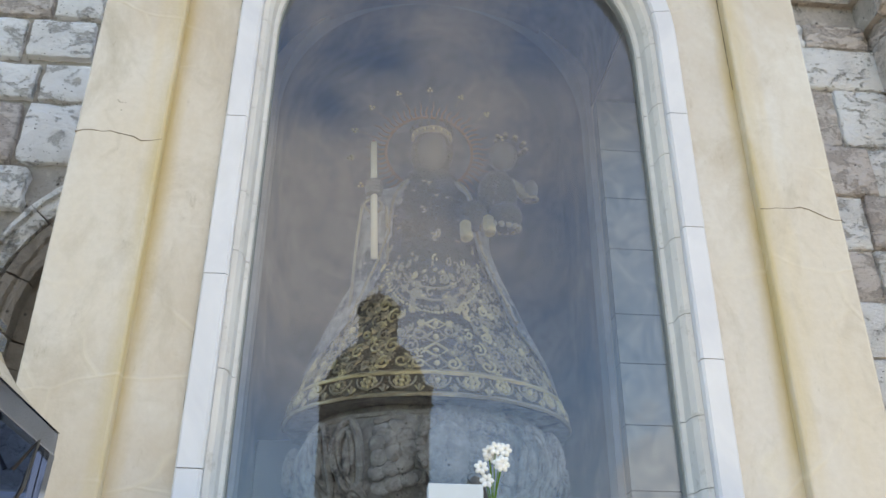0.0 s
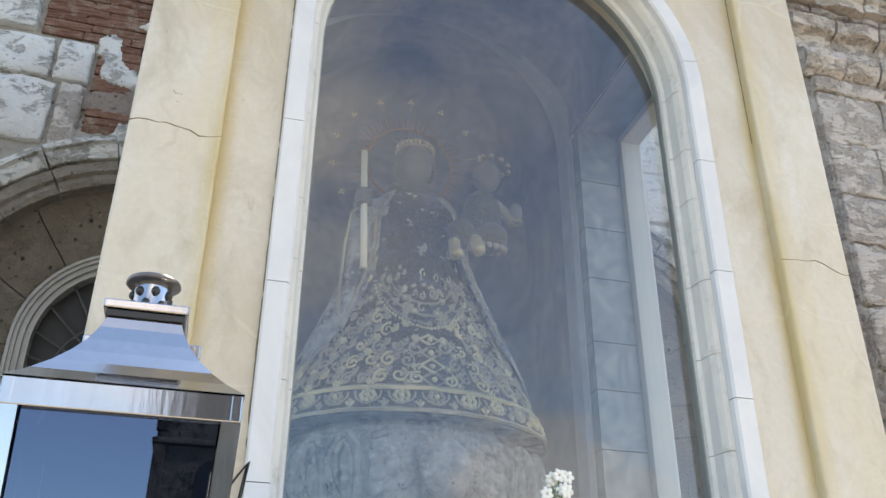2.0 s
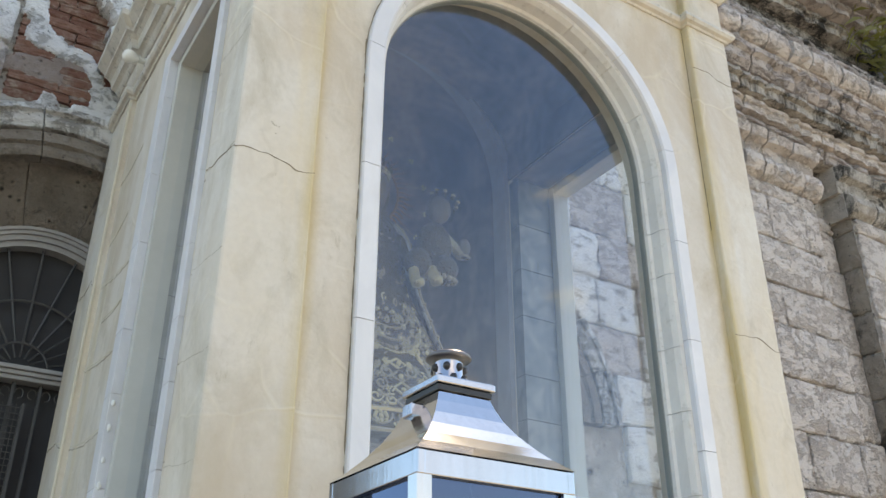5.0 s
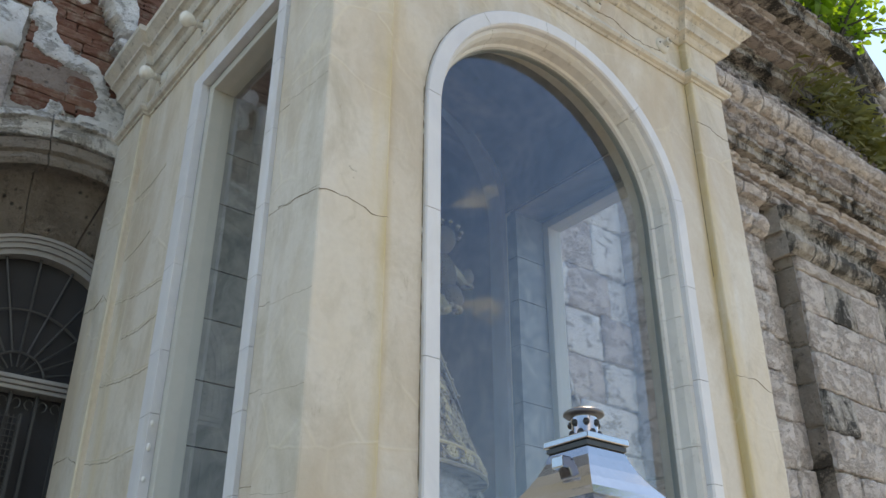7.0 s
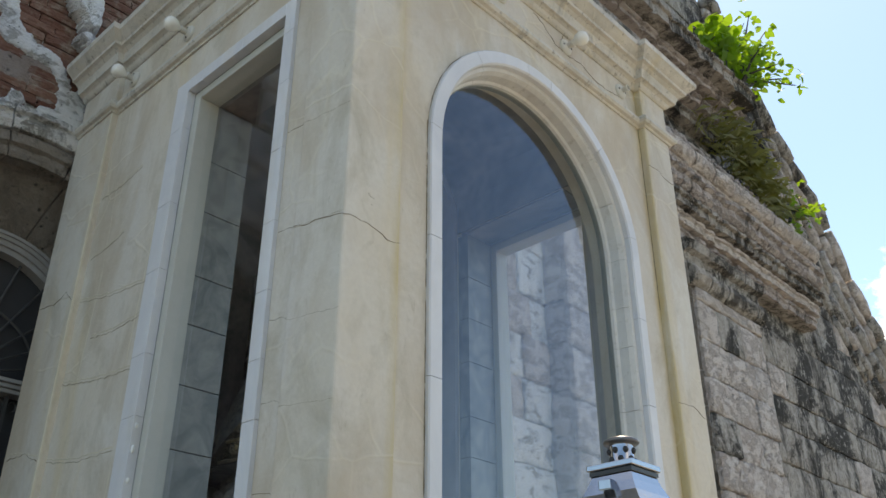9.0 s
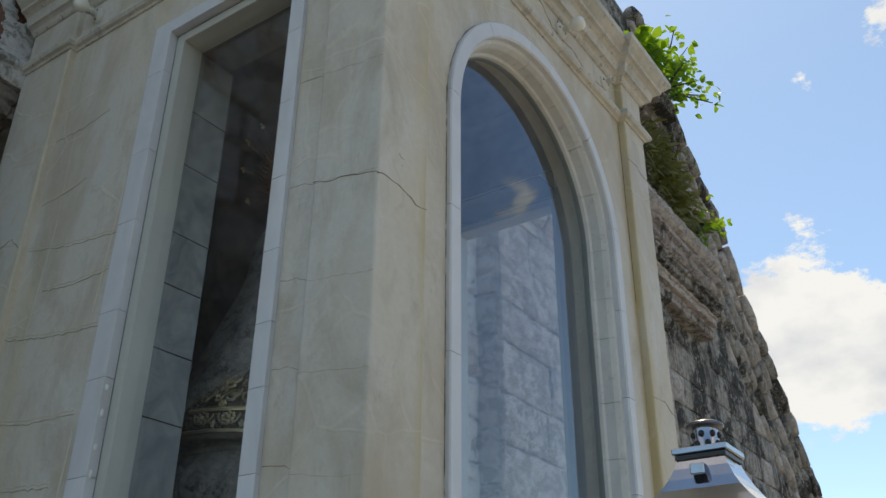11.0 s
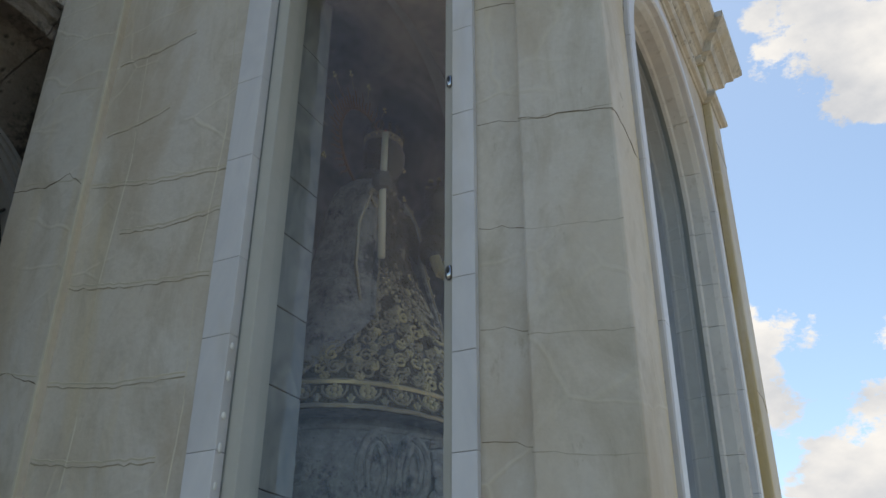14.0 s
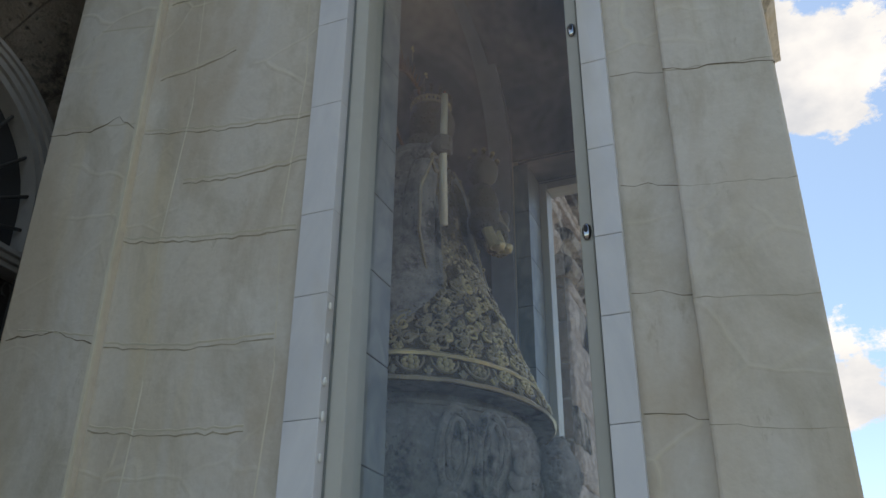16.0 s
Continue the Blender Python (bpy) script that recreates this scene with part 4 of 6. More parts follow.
def doorway(name, cx, wall):
    rnd = random.Random(21)
    moulded = [(DOOR_R - 0.012, 3.535), (DOOR_R + 0.01, 3.525), (DOOR_R + 0.035, 3.530), (DOOR_R + 0.045, 3.512), (DOOR_R + 0.09, 3.510), (DOOR_R + 0.10, 3.53), (DOOR_R + 0.10, 3.60), (DOOR_R - 0.012, 3.60)]
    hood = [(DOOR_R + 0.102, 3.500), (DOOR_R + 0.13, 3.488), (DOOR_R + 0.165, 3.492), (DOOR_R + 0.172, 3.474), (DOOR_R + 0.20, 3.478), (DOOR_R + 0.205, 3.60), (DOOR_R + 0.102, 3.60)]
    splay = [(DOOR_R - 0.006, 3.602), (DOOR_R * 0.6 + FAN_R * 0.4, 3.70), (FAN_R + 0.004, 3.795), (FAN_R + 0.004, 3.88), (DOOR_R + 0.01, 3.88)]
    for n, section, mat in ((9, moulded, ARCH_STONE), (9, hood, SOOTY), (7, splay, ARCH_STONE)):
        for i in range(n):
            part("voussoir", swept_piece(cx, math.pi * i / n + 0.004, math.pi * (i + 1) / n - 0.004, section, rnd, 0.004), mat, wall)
    # splayed jambs, stone upon stone
    for side in (-1, 1):
        z = 1.4
        while z < DOOR_Z - 0.01:
            zn = min(DOOR_Z - 0.004, z + rnd.uniform(0.28, 0.40))
            bm = bmesh.new()
            rings = [[bm.verts.new((cx + side * (r + rnd.uniform(-0.004, 0.004)), y, zz)) for r, y in splay] for zz in (z + 0.003, zn - 0.003)]
            for t in range(5):
                bm.faces.new((rings[0][t], rings[1][t], rings[1][(t + 1) % 5], rings[0][(t + 1) % 5]))
            bm.faces.new(rings[0])
            bm.faces.new(rings[1][::-1])
            bmesh.ops.recalc_face_normals(bm, faces=bm.faces)
            part("jamb_stone", bm, ARCH_STONE, wall)
            z = zn
    door = thing(name, "arched church doorway with white fanlight frame and dark iron gate", "door", kind="structure")
    for r0, r1, y0 in ((0.376, FAN_R, FY), (0.400, FAN_R, FY - 0.014), (0.422, FAN_R, FY - 0.026), (0.438, FAN_R, FY - 0.036)):
        bm = arch_band([(arch_outline(cx, r0, SILL_Z, FAN_Z), FY + 0.06), (arch_outline(cx, r0, SILL_Z, FAN_Z), y0), (arch_outline(cx, r1, SILL_Z, FAN_Z), y0)])
        part("fanlight_frame", bm, WOOD, door)
    for k in range(3):
        part("transom", box(cx - FAN_R, cx + FAN_R, FY - 0.036 + 0.012 * k, FY + 0.06, SILL_Z - 0.018 - 0.018 * k, SILL_Z - 0.001 - 0.018 * k, 0.003), WOOD, door)

    def reach(a):
        """How far a spoke runs from the hub to the frame."""
        h = FAN_Z - SILL_Z
        return h * math.sin(a) + math.sqrt(max(0.0, 0.378 ** 2 - (h * math.cos(a)) ** 2))

    for k in range(1, 12):
        a = math.pi * k / 12
        part("spoke", tube([(cx + r * math.cos(a), FY + 0.03, SILL_Z + r * math.sin(a)) for r in (0.11, min(reach(a), 0.378 / max(0.05, abs(math.cos(a)))))], 0.0055), IRON, door)
    for r in (0.11, 0.29):
        part("ring_bar", tube([(cx + r * math.cos(math.pi * k / 24), FY + 0.03, SILL_Z + r * math.sin(math.pi * k / 24)) for k in range(25)], 0.006), IRON, door)
    for k in range(9):
        a = math.pi * (k + 0.5) / 9
        part("spoke", tube([(cx + r * math.cos(a), FY + 0.03, SILL_Z + r * math.sin(a)) for r in (0.05, 0.11)], 0.004), IRON, door)
    # opaque dark sheets stand in for the unlit inside behind fanlight and gate
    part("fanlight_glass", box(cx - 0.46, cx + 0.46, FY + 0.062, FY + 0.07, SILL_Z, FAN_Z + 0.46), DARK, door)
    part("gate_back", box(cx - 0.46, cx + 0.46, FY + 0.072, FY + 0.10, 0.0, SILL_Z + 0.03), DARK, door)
    for k in range(9):
        x = cx - 0.40 + 0.10 * k
        part("gate_bar", box(x - 0.006, x + 0.006, FY + 0.02, FY + 0.032, 0.0, SILL_Z - 0.055), IRON, door)
        for way in (-1, 1):
            c = [(x + way * (0.026 - 0.016 * math.cos(t * 0.6)), FY + 0.026, SILL_Z - 0.095 + 0.020 * math.sin(t * 0.6)) for t in range(9)]
            part("scroll", tube(c, 0.003, 4), IRON, door)
    for k in range(6):
        x = cx - 0.040 + 0.0165 * k
        part("mesh_wire", box(x - 0.0016, x + 0.0016, FY + 0.010, FY + 0.014, 1.9, SILL_Z - 0.145), IRON, door)
    for k in range(30):
        z = 1.91 + 0.025 * k
        part("mesh_wire", box(cx - 0.045, cx + 0.047, FY + 0.005, FY + 0.009, z - 0.0016, z + 0.0016), IRON, door)
    for x in (cx - 0.052, cx + 0.050):
        part("mesh_frame", box(x - 0.006, x + 0.006, FY + 0.002, FY + 0.016, 1.9, SILL_Z - 0.14), IRON, door)


doorway("door_1", DOOR_X, wall_left)
doorway("door_2", DOOR2_X, wall_right)

# masonry of that wall: big stones at the outside, brick with plaster remains over the arch
def clear_of_arch(x, z):
    return math.hypot(x - DOOR_X, max(0.0, z - DOOR_Z)) > DOOR_R + 0.22


for right, low, high, seed in ((-1.13, 2.6, 4.31, 14), (-1.39, 4.315, 7.0, 18)):
    courses(wall_left, -1.95, right, low, high, 3.552, lambda x, z, r: "white" if r.random() < 0.8 else "pale", height=(0.24, 0.36), width=(0.28, 0.5), keep=clear_of_arch, seed=seed, gap=0.014)
rnd = random.Random(15)
z = 3.50
while z < 5.05:
    x = -1.12 if z < 4.31 else -1.38
    while x < -0.4:
        xn = x + rnd.uniform(0.16, 0.27)
        if clear_of_arch((x + xn) / 2, z):
            stone("brick", x + 0.0015, xn - 0.0015, z + 0.001, z + 0.045, 3.552 - rnd.uniform(0, 0.010), wall_left, 0.03, rnd, "brick", rnd.uniform(-0.03, 0.03))
        x = xn
    z += 0.046


def remains(name, strokes, y, thick, material, label, seed, cell=0.009):
    """Old render left on a wall: all that lies near a few strokes (x, z, radius), with a ragged rim."""
    x0, x1 = min(p[0] - p[2] for q in strokes for p in q) - 0.05, max(p[0] + p[2] for q in strokes for p in q) + 0.05
    z0, z1 = min(p[1] - p[2] for q in strokes for p in q) - 0.05, max(p[1] + p[2] for q in strokes for p in q) + 0.05

    def depth(x, z):
        best = -1.0
        for q in strokes:
            for (ax, az, ar), (bx, bz, br) in zip(q, q[1:] or q):
                ll = (bx - ax) ** 2 + (bz - az) ** 2
                t = min(1.0, max(0.0, ((x - ax) * (bx - ax) + (z - az) * (bz - az)) / ll)) if ll else 0.0
                best = max(best, ar + (br - ar) * t - math.hypot(x - ax - (bx - ax) * t, z - az - (bz - az) * t))
        return best + 0.020 * noise.noise((x * 17, z * 17, seed)) + 0.010 * noise.noise((x * 52, z * 52, seed + 3))

    nx, nz = int((x1 - x0) / cell), int((z1 - z0) / cell)
    bm = bmesh.new()
    verts = {}

    def corner(i, j):
        if (i, j) not in verts:
            x, z = x0 + i * cell, z0 + j * cell
            d = depth(x, z)
            verts[i, j] = bm.verts.new((x + 0.35 * cell * noise.noise((x * 90, z * 90, 1)), y - thick * min(1.0, max(0.0, 0.35 + d / 0.02)) - 0.003 * noise.noise((x * 30, z * 30, seed)), z + 0.35 * cell * noise.noise((x * 90, z * 90, 7))))
        return verts[i, j]

    for i in range(nx):
        for j in range(nz):
            if depth(x0 + (i + 0.5) * cell, z0 + (j + 0.5) * cell) > 0:
                bm.faces.new((corner(i, j), corner(i + 1, j), corner(i + 1, j + 1), corner(i, j + 1)))
    rim = [e for e in bm.edges if e.is_boundary]
    skirt = bmesh.ops.extrude_edge_only(bm, edges=rim)
    for v in skirt["geom"]:
        if isinstance(v, bmesh.types.BMVert):
            v.co.y = y + 0.03
    bmesh.ops.recalc_face_normals(bm, faces=bm.faces)
    part(name, bm, material, wall_left, label)


remains("plaster_patch", [[(-1.10, 3.99, 0.05), (-1.00, 4.01, 0.07), (-0.88, 4.02, 0.08), (-0.83, 3.95, 0.06)]], 3.542, 0.010, PLASTER, "grey-brown plaster remains", 2)
remains("plaster_patch", [[(-1.13, 3.80, 0.05), (-1.04, 3.78, 0.055), (-0.96, 3.76, 0.05)]], 3.542, 0.012, CREVICE, "grey mortar remains", 4)
remains("whitewash_patch", [[(-1.08, 4.32, 0.055), (-1.055, 4.22, 0.045), (-1.02, 4.15, 0.060), (-0.93, 4.125, 0.045), (-0.84, 4.115, 0.038), (-0.785, 4.05, 0.034), (-0.78, 3.98, 0.030), (-0.72, 3.92, 0.075), (-0.66, 3.99, 0.06)],
                            [(-0.935, 3.865, 0.034), (-0.985, 3.815, 0.032)], [(-0.82, 3.835, 0.045), (-0.72, 3.85, 0.06)]], 3.538, 0.016, WHITEWASH, "flaking white render", 3)
remains("whitewash_patch", [[(-0.93, 4.47, 0.020), (-0.955, 4.455, 0.012)]], 3.538, 0.014, WHITEWASH, "small flake of white render", 9)
remains("curved_stone", [[(-0.84, 4.60, 0.075), (-0.78, 4.45, 0.072), (-0.745, 4.35, 0.045)], [(-0.76, 4.25, 0.032), (-0.72, 4.24, 0.03)]], 3.50, 0.07, WHITEWASH, "pale curved ornament stone", 5)


# raking mouldings that run down along the skyline
rake = setting("raking_cornice", box(6.0, 6.3, 3.58, 4.2, 8.6, 9.0), DARK_STONE, "raking stone mouldings along the blackened gable edge", "cornice")
rnd = random.Random(61)
for off, rad, yy in ((0.10, 0.095, 3.50), (0.28, 0.075, 3.54), (0.43, 0.060, 3.56), (0.58, 0.085, 3.55), (0.75, 0.06, 3.57), (0.90, 0.085, 3.56), (1.08, 0.07, 3.57)):
    x = 6.1
    while x < 11.6:
        xn = x + rnd.uniform(0.22, 0.42)
        pts = []
        for i in range(4):
            xx = x + 0.012 + (xn - x - 0.024) * i / 3
            slope = math.atan2(skyline(xx + 0.2) - skyline(xx - 0.2), 0.4)
            pts.append((xx + off * math.sin(slope), yy + rnd.uniform(-0.012, 0.012), skyline(xx) - off * math.cos(slope) * 1.0))
        part("stone", tube(pts, rad * rnd.uniform(0.88, 1.1), 8, taper=[0.85, 1, 1, 0.85]), DARK_STONE if rnd.random() < 0.7 else PALE_STONE, rake, "", True)
        x = xn
# electric conduit along the ledge, with its clips
conduit = thing("conduit", "grey electric conduit with joints along the church ledge", "conduit", at=(4.0, 3.19, 5.85))
part("pipe", tube([(1.6 + 0.5 * k, 3.190 + 0.004 * math.sin(k * 2.1), 5.868 + 0.004 * math.sin(k * 1.3)) for k in range(12)], 0.018, 8), PALE_STONE, conduit, "", True)
for k in range(5):
    part("joint", ball((2.2 + 1.05 * k, 3.190, 5.868), (0.045, 0.035, 0.035), None, 10, 7), PALE_STONE, conduit)


# ---- the statue: one carved figure with child ----
FY0 = 2.80
SKIRT = [(2.345, 0.452, 0.385), (2.375, 0.450, 0.380), (2.44, 0.425, 0.352), (2.55, 0.378, 0.302), (2.72, 0.302, 0.232), (2.88, 0.222, 0.158), (3.00, 0.168, 0.115), (3.10, 0.152, 0.105), (3.20, 0.160, 0.098), (3.255, 0.125, 0.080), (3.29, 0.055, 0.050)]


def skirt_at(angle, z, out=0.0, table=SKIRT):
    for (za, aa, ba), (zb, ab, bb) in zip(table, table[1:]):
        if z <= zb:
            t = max(0.0, (z - za) / (zb - za))
            break
    a, b = aa + (ab - aa) * t + out, ba + (bb - ba) * t + out
    w = radians(angle)
    return Vector((CX + a * math.cos(w), FY0 + b * math.sin(w), z))


S_STONE, S_DRESS, S_GOLD, S_SKIN, S_GROUND = 0, 1, 2, 3, 4
bm = bmesh.new()
rows = []
for z in [2.345 + (3.29 - 2.345) * i / 40 for i in range(41)]:
    rows.append([bm.verts.new(skirt_at(360 * k / 72, z, 0.006 * math.sin(k * 1.1) * max(0, 2.9 - z))) for k in range(72)])
for a, b in zip(rows, rows[1:]):
    for k in range(72):
        f = bm.faces.new((a[k], a[(k + 1) % 72], b[(k + 1) % 72], b[k]))
        f.material_index, f.smooth = S_GROUND, True
f = bm.faces.new(rows[0][::-1])
f.material_index = S_STONE


def ridge(points, r, mat, sides=5):
    """A raised line on the dress: points are (angle, z)."""
    tube([skirt_at(a, z, r * 0.75) for a, z in points], r, sides, bm, mat=mat)


def bead(a, z, r, mat):
    ball(skirt_at(a, z, r * 0.6), (r, r, r), bm, 6, 4, mat)


rnd = random.Random(31)
# border of the hem: two ridges, half-round scallops, rosettes between
for z, r, m in ((2.352, 0.007, S_DRESS), (2.425, 0.006, S_GOLD), (2.434, 0.003, S_DRESS)):
    ridge([(-178 + 3 * k, z) for k in range(60)], r, m)
count = 13
for k in range(count):
    a = -168 + 13 * k
    ridge([(a + 5.2 * math.cos(t * math.pi / 8), 2.412 - 0.040 * math.sin(t * math.pi / 8)) for t in range(9)], 0.0035, S_DRESS)
    for t in range(8):
        w = t * math.pi / 4
        bead(a + 2.6 * math.cos(w), 2.397 + 0.016 * math.sin(w), 0.0075, S_GOLD if k % 3 != 0 else S_DRESS)
    bead(a, 2.397, 0.009, S_GOLD)
    ridge([(a + 6.5, 2.36), (a + 6.5, 2.385)], 0.006, S_DRESS)
    ridge([(a + 5.0, 2.378), (a + 6.5, 2.362), (a + 8.0, 2.378)], 0.004, S_GOLD if k % 2 else S_DRESS)


def scroll(a, z, size, way, mat, turns=1.35):
    pts = []
    for t in range(15):
        w = t / 14
        ang = way * w * turns * 2 * math.pi + 1.2
        r = size * (1 - 0.82 * w)
        pts.append((a + math.degrees(r * math.cos(ang)) / 0.36 * 0.9, z + r * math.sin(ang)))
    ridge(pts, rnd.uniform(0.0034, 0.0052), mat)


def leaf_spray(a, z, size, way, mat):
    for k in range(4):
        w = radians(-30 + 40 * k)
        ridge([(a, z), (a + way * math.degrees(size * math.cos(w)) / 0.40, z + size * math.sin(w))], 0.0048, mat, 4)


def rosette(a, z, size, mat):
    for k in range(6):
        w = k * math.pi / 3
        bead(a + math.degrees(size * math.cos(w)) / 0.36, z + size * math.sin(w), size * 0.52, mat)
    bead(a, z, size * 0.6, S_GOLD)


# floral relief of the skirt: rows of scrolls, sprays and rosettes, mirrored about the middle
for row in range(8):
    z = 2.468 + 0.056 * row
    pitch = 7.4 + 0.8 * row
    k = 0
    while 7 + pitch * k < 88:
        da = 7 + pitch * (k + 0.5 * (row % 2))
        for way in (-1, 1):
            m = S_GOLD if rnd.random() < 0.30 - 0.02 * row else S_GROUND if rnd.random() < 0.09 * row else S_DRESS
            scroll(-90 + way * da, z + rnd.uniform(-0.008, 0.008), rnd.uniform(0.020, 0.030), way * (1 if (row + k) % 2 else -1), m)
            leaf_spray(-90 + way * (da + pitch * 0.45), z + 0.012, 0.022, way, S_DRESS if m == S_GOLD else S_GOLD if rnd.random() < 0.14 else S_DRESS)
            if (row + k) % 2:
                rosette(-90 + way * (da - pitch * 0.5), z - 0.022, 0.010, S_GOLD if rnd.random() < 0.3 else S_DRESS)
        k += 1
for k in range(4):
    z = 2.46 + 0.05 * k
    s = 0.030 - 0.003 * k
    ridge([(-90 - 5, z), (-90, z + s), (-85, z), (-90, z - s), (-95, z)], 0.0045, S_GOLD if k % 2 else S_DRESS)
    bead(-90, z, 0.009, S_GOLD)
# small curls and buds crowded between them
for k in range(420):
    a, z = -90 + rnd.uniform(-92, 92), rnd.uniform(2.45, 2.92)
    if k % 3:
        scroll(a, z, rnd.uniform(0.007, 0.013), rnd.choice((-1, 1)), rnd.choice((S_GROUND, S_GROUND, S_DRESS)), 0.8)
    else:
        bead(a, z, rnd.uniform(0.003, 0.006), rnd.choice((S_GROUND, S_DRESS)))
# strings of beads that hang in a curve over the lap, and the gathered bodice
for j, (drop, wide) in enumerate(((0.20, 40), (0.185, 38), (0.15, 33), (0.10, 27))):
    for k in range(41):
        t = k / 20 - 1
        bead(-90 + wide * t, 2.86 - drop * (1 - t * t), 0.0055, S_DRESS if j else S_GOLD)
for k in range(90):
    a = -90 + rnd.uniform(-62, 62)
    z = rnd.uniform(2.70, 3.02)
    scroll(a, z, rnd.uniform(0.014, 0.022), rnd.choice((-1, 1)), S_GOLD if rnd.random() < 0.08 else rnd.choice((S_GROUND, S_GROUND, S_DRESS)), 1.0)
for k in range(240):
    a, z = -90 + rnd.uniform(-75, 75), rnd.uniform(2.98, 3.25)
    ridge([(a - 3, z), (a, z + rnd.uniform(-0.007, 0.007)), (a + 3, z + rnd.uniform(-0.006, 0.006))], rnd.uniform(0.003, 0.0055), S_DRESS if rnd.random() < 0.10 else S_GROUND, 4)

# cloak, open in front
CLOAK = [(2.345, 0.462, 0.392), (2.55, 0.392, 0.322), (2.72, 0.325, 0.262), (2.88, 0.258, 0.205), (3.00, 0.215, 0.170), (3.12, 0.205, 0.150), (3.20, 0.180, 0.125), (3.25, 0.135, 0.095), (3.285, 0.08, 0.07)]
rows = []
for i in range(31):
    z = 2.345 + (3.285 - 2.345) * i / 30
    open_ = -7 + 44 * min(1.0, (z - 2.345) / 0.30) + 10 * (i / 30)
    rows.append([bm.verts.new(skirt_at(-open_ + (180 + 2 * open_) * k / 48 if i < 31 else 0, z, 0.010 * math.sin(k * 0.9) * (1 - i / 34), CLOAK)) for k in range(49)])
for a, b in zip(rows, rows[1:]):
    for k in range(48):
        f = bm.faces.new((a[k], a[k + 1], b[k + 1], b[k]))
        f.material_index, f.smooth = S_STONE, True
for side in (0, -1):
    edge = [r[side].co.copy() for r in rows[10:-1]]
    tube(edge, 0.011, 6, bm, mat=S_STONE)
    tube([p + Vector((0, -0.008, 0)) for p in edge], 0.005, 5, bm, mat=S_DRESS)
    for p in edge[::2]:
        ball(p + Vector((0, -0.014, 0.004)), (0.006, 0.005, 0.006), bm, 6, 4, S_DRESS)
for k in range(22):
    a = 8 + 164 * k / 21
    ball(skirt_at(a, 2.37, 0.008, CLOAK), (0.014, 0.014, 0.02), bm, 6, 4, S_STONE)

# head with veil and crown, plain and without features
ball((CX, 2.748, 3.392), (0.056, 0.062, 0.083), bm, 18, 12, S_SKIN)
ball((CX, 2.778, 3.405), (0.080, 0.066, 0.104), bm, 18, 12, S_GROUND)
ball((CX, 2.790, 3.27), (0.105, 0.062, 0.085), bm, 18, 10, S_GROUND)
tube([(CX + 0.062 * math.cos(w), 2.742 + 0.012 * abs(math.sin(w)), 3.375 + 0.085 * math.sin(w)) for w in [math.pi * (1.0 + k / 12) for k in range(13)]], 0.006, 5, bm, mat=S_GROUND)
for z, r in ((3.462, 0.070), (3.480, 0.072)):
    tube([(CX + r * math.cos(2 * math.pi * k / 28), 2.772 + 0.9 * r * math.sin(2 * math.pi * k / 28), z) for k in range(28)], 0.005, 5, bm, True, S_DRESS)
for k in range(28):
    w = 2 * math.pi * k / 28
    ball((CX + 0.073 * math.cos(w), 2.772 + 0.066 * math.sin(w), 3.471), (0.005, 0.005, 0.006), bm, 6, 4, S_GOLD if k % 2 else S_DRESS)
for k in range(14):
    w = 2 * math.pi * k / 14
    c, s = math.cos(w), math.sin(w)
    tube([(CX + 0.072 * c, 2.772 + 0.065 * s, 3.484), (CX + 0.079 * c, 2.772 + 0.071 * s, 3.500), (CX + 0.072 * c, 2.772 + 0.065 * s, 3.516)], 0.0065, 5, bm, mat=S_GROUND)
    ball((CX + 0.071 * c, 2.772 + 0.064 * s, 3.521), (0.007, 0.006, 0.007), bm, 6, 4, S_GROUND)
# arm with hanging sleeve, hand round the candle
tube([(0.075, 2.76, 3.19), (0.01, 2.70, 3.15), (-0.016, 2.665, 3.145)], 0.036, 10, bm, mat=S_STONE, taper=[1.25, 1.0, 0.75])
ball((-0.012, 2.645, 3.160), (0.030, 0.032, 0.036), bm, 12, 8, S_SKIN)
for k in range(4):
    z = 3.138 + 0.014 * k
    tube([(-0.034, 2.640, z), (-0.016, 2.618, z), (0.006, 2.622, z), (0.014, 2.645, z)], 0.009, 6, bm, mat=S_SKIN)
tube([(-0.010 + 0.030 * math.cos(2 * math.pi * k / 14), 2.665, 3.105 + 0.026 * math.sin(2 * math.pi * k / 14)) for k in range(14)], 0.006, 5, bm, True, S_DRESS)
rows = []
for z, x0, x1, y0, y1 in ((3.11, -0.040, 0.045, 2.665, 2.75), (3.00, -0.050, 0.048, 2.672, 2.77), (2.85, -0.060, 0.045, 2.664, 2.78), (2.72, -0.072, 0.035, 2.64, 2.76), (2.66, -0.075, 0.015, 2.63, 2.72)):
    cx, cy, rx, ry = (x0 + x1) / 2, (y0 + y1) / 2, (x1 - x0) / 2, (y1 - y0) / 2
    rows.append([bm.verts.new((cx + rx * math.cos(2 * math.pi * k / 16) * (1 + 0.12 * math.sin(3 * k)), cy + ry * math.sin(2 * math.pi * k / 16), z)) for k in range(16)])
for a, b in zip(rows, rows[1:]):
    for k in range(16):
        f = bm.faces.new((a[k], b[k], b[(k + 1) % 16], a[(k + 1) % 16]))
        f.material_index, f.smooth = S_STONE, True
for x in (-0.058, 0.044):
    tube([(x * 0.8, 2.655, 3.10), (x, 2.69, 3.00), (x * 1.12, 2.69, 2.85), (x * 1.1 - 0.005, 2.66, 2.70)], 0.005, 5, bm, mat=S_DRESS)
